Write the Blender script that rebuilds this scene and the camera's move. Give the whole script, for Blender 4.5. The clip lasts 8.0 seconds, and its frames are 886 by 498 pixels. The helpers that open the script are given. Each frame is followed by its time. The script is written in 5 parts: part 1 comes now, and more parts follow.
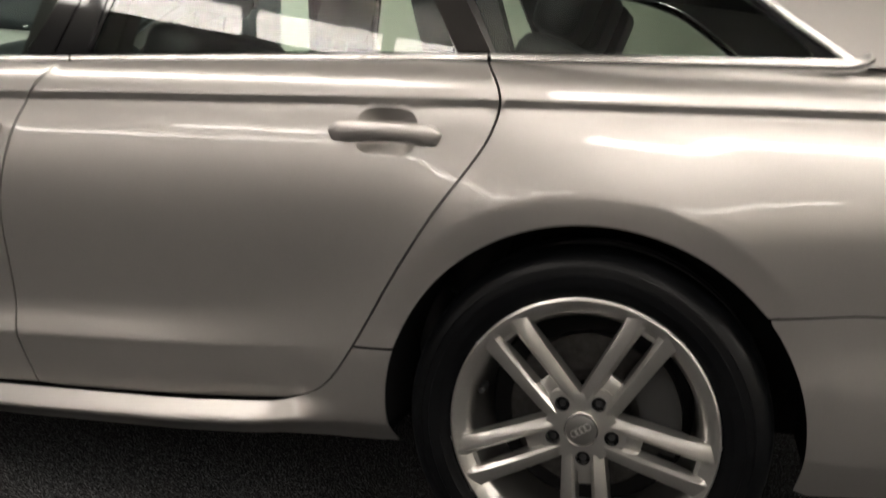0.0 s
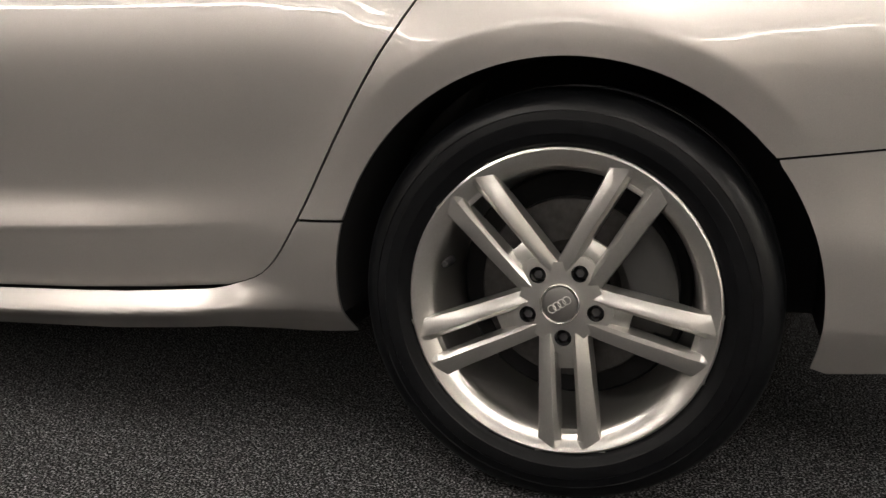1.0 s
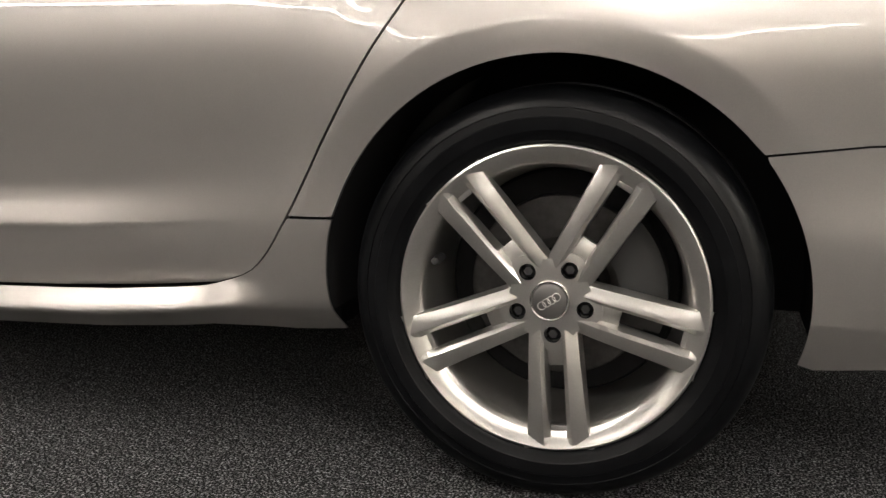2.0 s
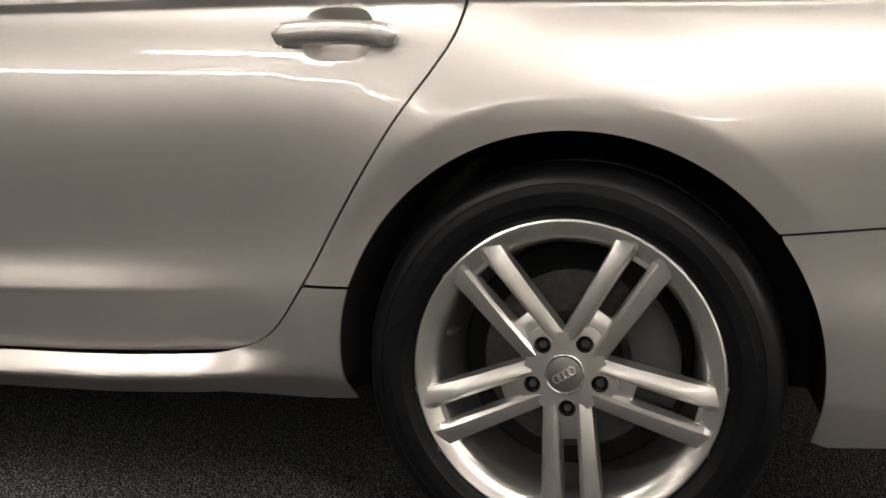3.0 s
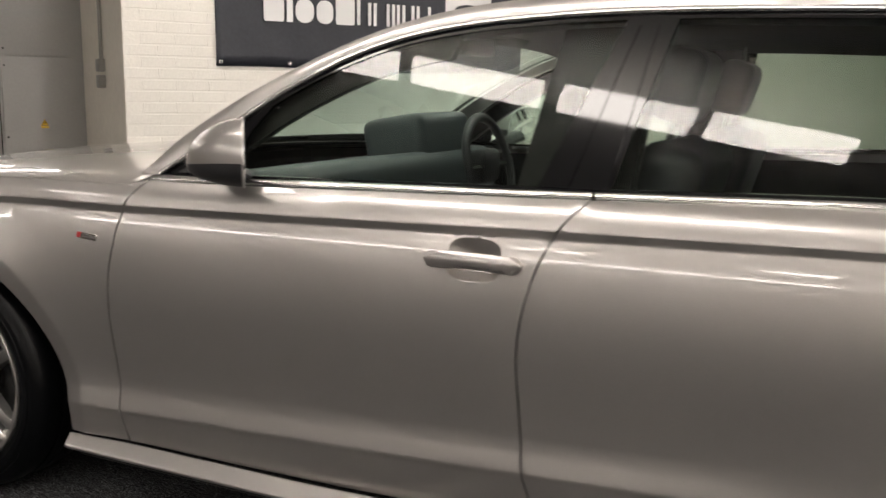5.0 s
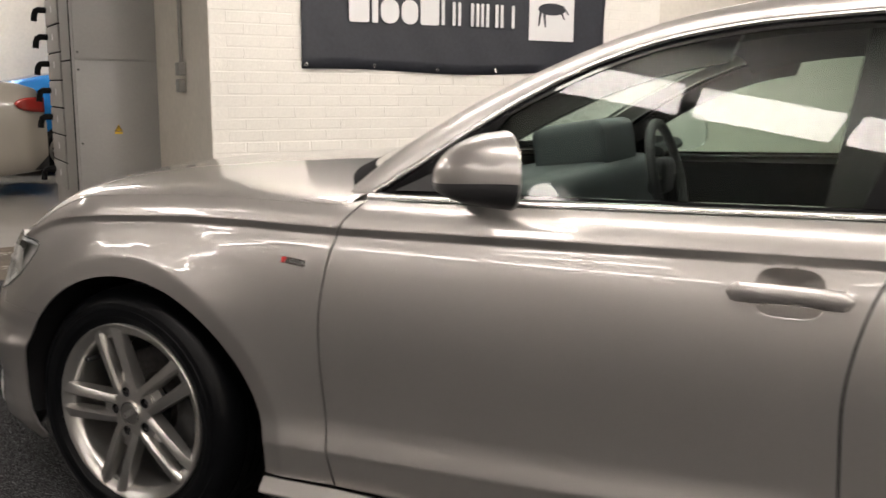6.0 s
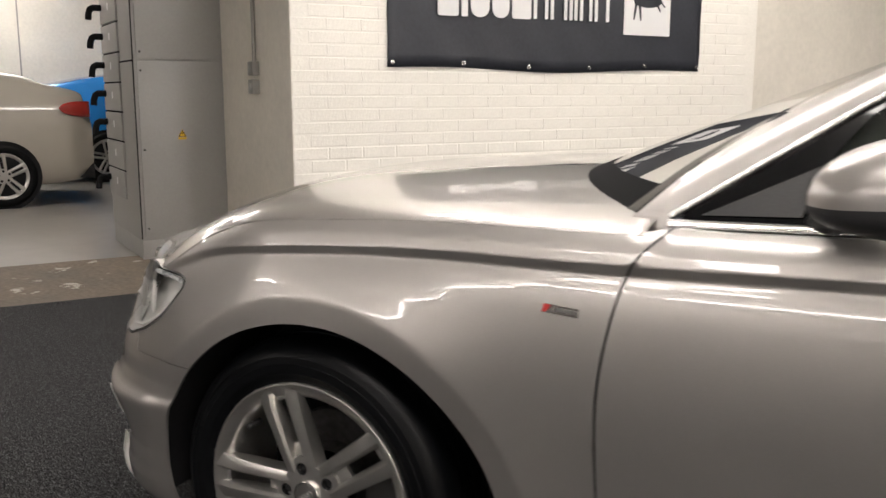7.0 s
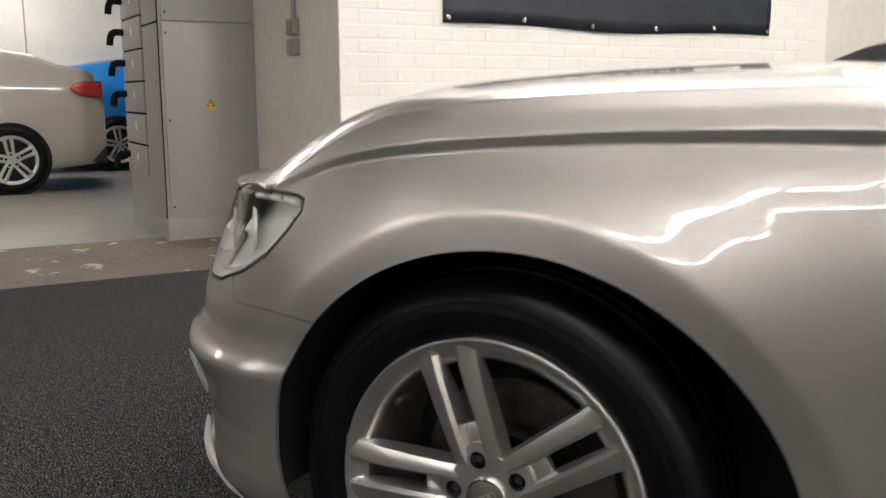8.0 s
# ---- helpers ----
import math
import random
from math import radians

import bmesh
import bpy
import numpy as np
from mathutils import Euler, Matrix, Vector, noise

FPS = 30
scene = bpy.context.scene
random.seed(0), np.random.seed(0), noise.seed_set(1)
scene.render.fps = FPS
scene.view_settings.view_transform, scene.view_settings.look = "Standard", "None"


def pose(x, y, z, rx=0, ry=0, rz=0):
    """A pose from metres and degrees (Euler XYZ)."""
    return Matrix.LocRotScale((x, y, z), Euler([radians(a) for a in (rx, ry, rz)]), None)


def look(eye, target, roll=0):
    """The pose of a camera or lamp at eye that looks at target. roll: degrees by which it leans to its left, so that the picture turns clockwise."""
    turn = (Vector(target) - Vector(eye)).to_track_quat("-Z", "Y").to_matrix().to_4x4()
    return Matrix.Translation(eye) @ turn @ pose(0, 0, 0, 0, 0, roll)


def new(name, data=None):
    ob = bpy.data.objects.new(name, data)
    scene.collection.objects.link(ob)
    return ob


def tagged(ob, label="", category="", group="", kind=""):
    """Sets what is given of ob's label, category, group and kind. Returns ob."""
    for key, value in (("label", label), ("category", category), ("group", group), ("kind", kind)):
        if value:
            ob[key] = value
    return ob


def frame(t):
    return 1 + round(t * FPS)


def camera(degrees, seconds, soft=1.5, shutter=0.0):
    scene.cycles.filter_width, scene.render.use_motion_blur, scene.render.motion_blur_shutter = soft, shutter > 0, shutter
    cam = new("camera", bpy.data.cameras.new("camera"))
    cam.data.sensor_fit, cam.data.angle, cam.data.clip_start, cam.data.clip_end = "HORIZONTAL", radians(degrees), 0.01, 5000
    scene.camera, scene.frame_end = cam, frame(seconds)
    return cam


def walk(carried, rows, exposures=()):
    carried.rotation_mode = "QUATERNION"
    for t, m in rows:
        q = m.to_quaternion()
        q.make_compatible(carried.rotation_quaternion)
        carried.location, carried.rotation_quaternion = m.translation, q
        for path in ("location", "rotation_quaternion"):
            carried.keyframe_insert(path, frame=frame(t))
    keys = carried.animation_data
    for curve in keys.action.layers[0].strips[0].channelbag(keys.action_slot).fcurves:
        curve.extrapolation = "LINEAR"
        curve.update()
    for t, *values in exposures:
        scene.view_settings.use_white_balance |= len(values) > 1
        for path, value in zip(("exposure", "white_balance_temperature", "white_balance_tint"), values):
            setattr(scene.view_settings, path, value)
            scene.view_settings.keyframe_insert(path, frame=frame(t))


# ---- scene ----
cam = camera(52.0, 8.0, shutter=0.35)
PATH = [
    (0, (0.175, -1.542, 0.902), (-0.356, 0.36, 0.588), 2.0),
    (0.5, (0.212, -1.371, 0.706), (-0.35, 0.518, 0.369), 0.9),
    (1, (0.233, -1.318, 0.687), (-0.346, 0.557, 0.3), 0.2),
    (2.5, (0.216, -1.334, 0.67), (-0.312, 0.563, 0.324), 0.9),
    (3, (0.178, -1.349, 0.686), (-0.342, 0.569, 0.452), 1.6),
    (3.5, (0.095, -1.381, 0.87), (-0.523, 0.501, 0.598), 1.8),
    (4, (-0.024, -1.537, 1.023), (-0.774, 0.297, 0.75), 1.6),
    (4.5, (-0.298, -1.678, 1.141), (-1.063, 0.141, 0.812), 1.5),
    (5, (-0.603, -1.644, 1.166), (-1.435, 0.142, 0.822), 0.9),
    (5.2, (-0.738, -1.67, 1.173), (-1.553, 0.124, 0.834), 1.1),
    (6.3, (-1.366, -1.622, 1.178), (-2.25, 0.139, 0.832), 0.3),
    (6.5, (-1.525, -1.538, 1.165), (-2.414, 0.22, 0.821), 0.3),
    (7, (-1.853, -1.407, 1.156), (-2.75, 0.347, 0.816), 0.0),
    (7.5, (-2.156, -1.298, 1.092), (-3.055, 0.456, 0.753), 0.0),
    (8, (-2.393, -1.107, 0.917), (-3.29, 0.649, 0.582), -0.2),
]
EXPOSURES = [(0, 0.34, 6450, 7), (1, 0.92, 6500, 8), (2.5, 1.03, 6450, 7), (3.0, 0.93, 6450, 7), (3.5, 0.40, 6450, 7), (4.5, 0.30, 6450, 9), (5.0, 0.42, 6450, 9), (6.5, 0.57, 6450, 10), (7.0, 0.62, 6350, 9), (7.5, 0.76, 6200, 8), (8.0, 0.76, 6100, 7)]
walk(cam, [(t, look(eye, target, roll)) for t, eye, target, roll in PATH], EXPOSURES)

# ---- world, light ----
from mathutils.geometry import delaunay_2d_cdt

CEIL = 3.22
U = Vector((0.5497, 0.8353, 0)).normalized()      # along the brick wall
V = Vector((-U.y, U.x, 0))                     # away from it, into the next bay
WALL = Vector((-4.734, 3.467, 0))              # the banner's lower corner on the brick wall
LAMP_POWER = 16.0
LAMP_Z = 2.964                                 # underside of the fittings

world = bpy.data.worlds.new("world")
scene.world = world
world.use_nodes = True
world.node_tree.nodes["Background"].inputs[0].default_value = (0.9, 0.92, 1.0, 1)
world.node_tree.nodes["Background"].inputs[1].default_value = 0.05
scene.view_settings.exposure = 0.0


def room(a, b, z=0.0):
    """A place in the room: a metres along the brick wall from the banner's corner, b metres behind it."""
    p = WALL + U * a + V * b
    return Vector((p.x, p.y, z))


# ---- materials ----
def material(name, colour, rough=0.5, metal=0.0, coat=0.0, grain=0.0, scale=40.0, bump=0.0, stains=0.0, stain_scale=1.5, spec=0.5, coat_rough=0.03, coat_ior=1.5):
    m = bpy.data.materials.new(name)
    m.use_nodes = True
    nt = m.node_tree
    b = nt.nodes["Principled BSDF"]
    b.inputs["Base Color"].default_value = (*colour, 1)
    b.inputs["Roughness"].default_value = rough
    b.inputs["Metallic"].default_value = metal
    b.inputs["Coat Weight"].default_value = coat
    b.inputs["Coat Roughness"].default_value = coat_rough
    b.inputs["Coat IOR"].default_value = coat_ior
    b.inputs["Specular IOR Level"].default_value = spec
    if grain or bump or stains:
        co = nt.nodes.new("ShaderNodeTexCoord")
        fine = nt.nodes.new("ShaderNodeTexNoise")
        fine.inputs["Scale"].default_value = scale
        fine.inputs["Detail"].default_value = 6
        nt.links.new(co.outputs["Object"], fine.inputs["Vector"])
        wide = nt.nodes.new("ShaderNodeTexNoise")
        wide.inputs["Scale"].default_value = stain_scale
        wide.inputs["Detail"].default_value = 8
        wide.inputs["Roughness"].default_value = 0.65
        nt.links.new(co.outputs["Object"], wide.inputs["Vector"])
        r1 = nt.nodes.new("ShaderNodeMapRange")
        r1.inputs[1].default_value, r1.inputs[2].default_value = 0.3, 0.7
        r1.inputs[3].default_value, r1.inputs[4].default_value = 1 - grain, 1 + grain
        nt.links.new(fine.outputs["Fac"], r1.inputs[0])
        r2 = nt.nodes.new("ShaderNodeMapRange")
        r2.inputs[1].default_value, r2.inputs[2].default_value = 0.35, 0.65
        r2.inputs[3].default_value, r2.inputs[4].default_value = 1 - stains, 1 + stains * 0.5
        nt.links.new(wide.outputs["Fac"], r2.inputs[0])
        mul = nt.nodes.new("ShaderNodeMath")
        mul.operation = "MULTIPLY"
        nt.links.new(r1.outputs[0], mul.inputs[0])
        nt.links.new(r2.outputs[0], mul.inputs[1])
        mix = nt.nodes.new("ShaderNodeVectorMath")
        mix.operation = "SCALE"
        mix.inputs[0].default_value = colour
        nt.links.new(mul.outputs[0], mix.inputs["Scale"])
        nt.links.new(mix.outputs[0], b.inputs["Base Color"])
        if stains:
            r3 = nt.nodes.new("ShaderNodeMapRange")
            r3.inputs[1].default_value, r3.inputs[2].default_value = 0.3, 0.7
            r3.inputs[3].default_value, r3.inputs[4].default_value = max(0.02, rough - 0.08), min(1, rough + 0.1)
            nt.links.new(wide.outputs["Fac"], r3.inputs[0])
            nt.links.new(r3.outputs[0], b.inputs["Roughness"])
        if bump:
            bu = nt.nodes.new("ShaderNodeBump")
            bu.inputs["Strength"].default_value = min(1.0, bump)
            bu.inputs["Distance"].default_value = 0.004
            nt.links.new(fine.outputs["Fac"], bu.inputs["Height"])
            nt.links.new(bu.outputs[0], b.inputs["Normal"])
    return m


def glass(name, tint, ior=1.5):
    m = bpy.data.materials.new(name)
    m.use_nodes = True
    nt = m.node_tree
    nt.nodes.remove(nt.nodes["Principled BSDF"])
    out = nt.nodes["Material Output"]
    tr = nt.nodes.new("ShaderNodeBsdfTransparent")
    tr.inputs[0].default_value = (*tint, 1)
    gl = nt.nodes.new("ShaderNodeBsdfGlossy")
    gl.inputs["Roughness"].default_value = 0.0
    fr = nt.nodes.new("ShaderNodeFresnel")
    fr.inputs[0].default_value = ior
    mx = nt.nodes.new("ShaderNodeMixShader")
    nt.links.new(fr.outputs[0], mx.inputs[0])
    nt.links.new(tr.outputs[0], mx.inputs[1])
    nt.links.new(gl.outputs[0], mx.inputs[2])
    nt.links.new(mx.outputs[0], out.inputs[0])
    return m


def lamp_material(name, colour, power):
    m = bpy.data.materials.new(name)
    m.use_nodes = True
    b = m.node_tree.nodes["Principled BSDF"]
    b.inputs["Base Color"].default_value = (*colour, 1)
    b.inputs["Emission Color"].default_value = (*colour, 1)
    b.inputs["Emission Strength"].default_value = power
    return m


PAINT = material("silver_beige_metallic", (0.50, 0.478, 0.458), 0.37, 0.84, 1.0, grain=0.05, scale=700, coat_rough=0.025, coat_ior=1.58)
CHROME = material("brushed_trim", (0.75, 0.74, 0.72), 0.16, 1.0)
BLACK = material("black_plastic", (0.02, 0.02, 0.021), 0.45, grain=0.2, scale=300, bump=0.15)
GLOSS_BLACK = material("gloss_black", (0.006, 0.006, 0.007), 0.05, 0, 0.0)
# Near-black without sheen: the shade in gaps and arches, also some black plastic.
SHADOW_GAP = material("shade_black", (0.018, 0.018, 0.019), 0.95, spec=0.05)
CAP_GREY = material("cap_grey", (0.20, 0.195, 0.19), 0.35, 0.8)
RUBBER = material("tyre_rubber", (0.0035, 0.0038, 0.0045), 0.36, grain=0.25, scale=60, bump=0.12, stains=0.3, stain_scale=9, spec=0.14)
ALLOY = material("silver_alloy", (0.51, 0.50, 0.48), 0.28, 0.9, 0.3, grain=0.04, scale=300)
STEEL = material("brake_steel", (0.08, 0.077, 0.075), 0.5, 0.9, grain=0.25, scale=80)
DARK_METAL = material("dark_caliper", (0.03, 0.03, 0.03), 0.6)
TINT = glass("side_glass", (0.72, 0.84, 0.77), 1.52)
SCREEN = glass("windscreen_glass", (0.72, 0.80, 0.78))
LENS = glass("lens_glass", (0.93, 0.94, 0.95))
TRIM_DARK = material("cabin_trim", (0.016, 0.016, 0.018), 0.6, grain=0.3, scale=120, bump=0.2)
LEATHER = material("seat_leather", (0.014, 0.014, 0.016), 0.55, grain=0.2, scale=400, bump=0.06)
RED = material("red_enamel", (0.5, 0.02, 0.02), 0.3)
CARPET = material("charcoal_carpet", (0.031, 0.031, 0.032), 0.95, grain=0.9, scale=230, bump=0.6, stains=0.75, stain_scale=55, spec=0.1)
for _n in CARPET.node_tree.nodes:
    if _n.type == "MAP_RANGE" and abs(_n.inputs[3].default_value - 0.1) < 1e-4:
        _n.inputs[0].links[0].from_node.inputs["Detail"].default_value = 2
        _n.inputs[1].default_value, _n.inputs[2].default_value = 0.49, 0.72
        _n.inputs[3].default_value, _n.inputs[4].default_value = 0.15, 11.0
FLOOR = material("grey_floor_paint", (0.27, 0.255, 0.232), 0.30, grain=0.06, scale=6, bump=0.05)
CONCRETE = material("worn_concrete", (0.17, 0.135, 0.098), 0.75, grain=0.25, scale=35, bump=0.4, stains=0.3, stain_scale=2.2)
BRICK = material("white_painted_brick", (0.89, 0.865, 0.80), 0.6, grain=0.03, scale=60, bump=0.35, stains=0.05, stain_scale=3)
_nt = CONCRETE.node_tree            # flakes of pale paint left on the bare strip
_b = _nt.nodes["Principled BSDF"]
_src = _b.inputs["Base Color"].links[0].from_socket
_co = _nt.nodes.new("ShaderNodeTexCoord")
_fl = _nt.nodes.new("ShaderNodeTexNoise")
_fl.inputs["Scale"].default_value = 4.5
_fl.inputs["Detail"].default_value = 9
_fl.inputs["Roughness"].default_value = 0.62
_nt.links.new(_co.outputs["Object"], _fl.inputs["Vector"])
_mr = _nt.nodes.new("ShaderNodeMapRange")
_mr.inputs[1].default_value, _mr.inputs[2].default_value = 0.605, 0.625
_nt.links.new(_fl.outputs["Fac"], _mr.inputs[0])
_mx = _nt.nodes.new("ShaderNodeMix")
_mx.data_type = "RGBA"
_nt.links.new(_mr.outputs[0], _mx.inputs[0])
_nt.links.new(_src, _mx.inputs[6])
_mx.inputs[7].default_value = (0.48, 0.45, 0.38, 1)
_nt.links.new(_mx.outputs[2], _b.inputs["Base Color"])
# Dark grey-brown for unseen walls, chosen to keep reflections on the doors low.
GARAGE = material("unseen_wall_dark", (0.10, 0.092, 0.084), 0.8, grain=0.1, scale=12, bump=0.3, stains=0.2, stain_scale=0.8)
PLASTER = material("cream_plaster", (0.76, 0.72, 0.64), 0.7, grain=0.04, scale=25, bump=0.25, stains=0.08, stain_scale=1.2)
CEILING = material("pale_ceiling", (0.50, 0.49, 0.47), 0.8, grain=0.04, scale=10, stains=0.05)
CABINET = material("grey_enamel", (0.36, 0.355, 0.34), 0.4, grain=0.03, scale=60, stains=0.05)
BANNER = material("dark_banner_vinyl", (0.028, 0.031, 0.04), 0.5, grain=0.1, scale=40, bump=0.1)
WHITE = material("white_print", (0.8, 0.8, 0.8), 0.5)
YELLOW = material("warning_yellow", (0.8, 0.5, 0.02), 0.5)
LAMP = lamp_material("lamp_diffuser", (1.0, 0.91, 0.84), LAMP_POWER)
WHITE_PAINT = material("white_car_paint", (0.37, 0.345, 0.30), 0.3, 0, 1.0)
BLUE_PAINT = material("blue_car_paint", (0.02, 0.22, 0.62), 0.25, 0.2, 1.0)
SWITCH_GREY = material("switch_grey", (0.30, 0.29, 0.265), 0.5)
RED_LENS = material("red_lens", (0.38, 0.035, 0.028), 0.12, 0, 0.8)


# ---- mesh helpers ----
def mesh_of(name, verts, faces, smooth=True, normals=None):
    me = bpy.data.meshes.new(name)
    me.from_pydata([tuple(v) for v in verts], [], faces)
    me.update()
    if smooth:
        me.polygons.foreach_set("use_smooth", [True] * len(me.polygons))
    return me


def part(name, me, mat, parent=None, label="", at=None):
    """One mesh object; me is a mesh or a bmesh in the parent's own coordinates."""
    if isinstance(me, bmesh.types.BMesh):
        bm, me = me, bpy.data.meshes.new(name)
        bmesh.ops.recalc_face_normals(bm, faces=bm.faces)
        bm.to_mesh(me)
        bm.free()
    if mat and not me.materials:
        me.materials.append(mat)
    ob = new(name, me)
    if parent:
        ob.parent = parent
    if at is not None:
        ob.matrix_basis = at
    if label:
        tagged(ob, label)
    return ob


def shade(bm, angle=35):
    for f in bm.faces:
        f.smooth = True
    for e in bm.edges:
        if len(e.link_faces) == 2 and e.calc_face_angle(0) > radians(angle):
            e.smooth = False
    return bm


def box(w, d, h, at=(0, 0, 0), bevel=0.0, m=None, seg=2, bm=None):
    """A box on its base centre."""
    b2 = bmesh.new()
    bmesh.ops.create_cube(b2, size=1)
    bmesh.ops.scale(b2, vec=(w, d, h), verts=b2.verts)
    bmesh.ops.translate(b2, vec=(0, 0, h / 2), verts=b2.verts)
    if bevel:
        bmesh.ops.bevel(b2, geom=b2.edges[:], offset=bevel, segments=seg, affect="EDGES", profile=0.6)
    mm = (m or Matrix()) if m is not None else Matrix.Translation(at)
    bmesh.ops.transform(b2, matrix=mm, verts=b2.verts)
    shade(b2)
    return join(bm, b2)


def join(bm, other):
    if bm is None:
        return other
    me = bpy.data.meshes.new("tmp")
    other.to_mesh(me)
    other.free()
    bm.from_mesh(me)
    bpy.data.meshes.remove(me)
    return bm


def revolve(profile, n=96, close=False, a0=0.0, a1=2 * math.pi, angle=35):
    """Turns (radius, y) pairs round the y axis."""
    full = abs(a1 - a0 - 2 * math.pi) < 1e-6
    bm = bmesh.new()
    cols = n if full else n + 1
    rings = []
    for i in range(cols):
        a = a0 + (a1 - a0) * i / n
        rings.append([bm.verts.new((r * math.cos(a), y, r * math.sin(a))) for r, y in profile])
    k = len(profile)
    for i in range(n):
        a, b = rings[i], rings[(i + 1) % cols]
        for j in range(k if close else k - 1):
            bm.faces.new((a[j], a[(j + 1) % k], b[(j + 1) % k], b[j]))
    bmesh.ops.recalc_face_normals(bm, faces=bm.faces)
    return shade(bm, angle)


def tube(points, radius, n=8, closed=False, bm=None, flat=1.0):
    """A bar swept along points."""
    b2 = bmesh.new()
    pts = [Vector(p) for p in points]
    rings = []
    for i, p in enumerate(pts):
        a = pts[i - 1] if (i or closed) else p
        b = pts[(i + 1) % len(pts)] if (i < len(pts) - 1 or closed) else p
        d = (b - a).normalized()
        side = d.cross(Vector((0, 0, 1)))
        side = side.normalized() if side.length > 1e-4 else Vector((1, 0, 0))
        up = side.cross(d).normalized()
        rings.append([b2.verts.new(p + side * (math.cos(t) * radius * flat) + up * (math.sin(t) * radius)) for t in [2 * math.pi * k / n for k in range(n)]])
    for i in range(len(rings) - (0 if closed else 1)):
        a, b = rings[i], rings[(i + 1) % len(rings)]
        for k in range(n):
            b2.faces.new((a[k], a[(k + 1) % n], b[(k + 1) % n], b[k]))
    if not closed:
        b2.faces.new(rings[0])
        b2.faces.new(rings[-1])
    bmesh.ops.recalc_face_normals(b2, faces=b2.faces)
    return join(bm, shade(b2))


def curve_points(knots, n):
    """n points of a smooth line through the knots (2D or 3D)."""
    k = np.array(knots, float)
    d = np.r_[0, np.cumsum(np.linalg.norm(np.diff(k, axis=0), axis=1))]
    s = np.linspace(0, d[-1], n)
    out = []
    for v in s:
        i = min(len(k) - 2, max(0, int(np.searchsorted(d, v) - 1)))
        h = d[i + 1] - d[i]
        t = (v - d[i]) / h
        m0 = (k[i + 1] - k[i - 1]) / (d[i + 1] - d[i - 1]) if i else (k[1] - k[0]) / d[1]
        m1 = (k[i + 2] - k[i]) / (d[i + 2] - d[i]) if i < len(k) - 2 else (k[-1] - k[-2]) / (d[-1] - d[-2])
        out.append((2 * t**3 - 3 * t**2 + 1) * k[i] + (t**3 - 2 * t**2 + t) * h * m0 + (3 * t**2 - 2 * t**3) * k[i + 1] + (t**3 - t**2) * h * m1)
    return [tuple(p) for p in out]


def resample(poly, step):
    out = []
    for i, a in enumerate(poly):
        b = poly[(i + 1) % len(poly)]
        n = max(1, int(math.hypot(b[0] - a[0], b[1] - a[1]) / step))
        out += [(a[0] + (b[0] - a[0]) * k / n, a[1] + (b[1] - a[1]) * k / n) for k in range(n)]
    return out


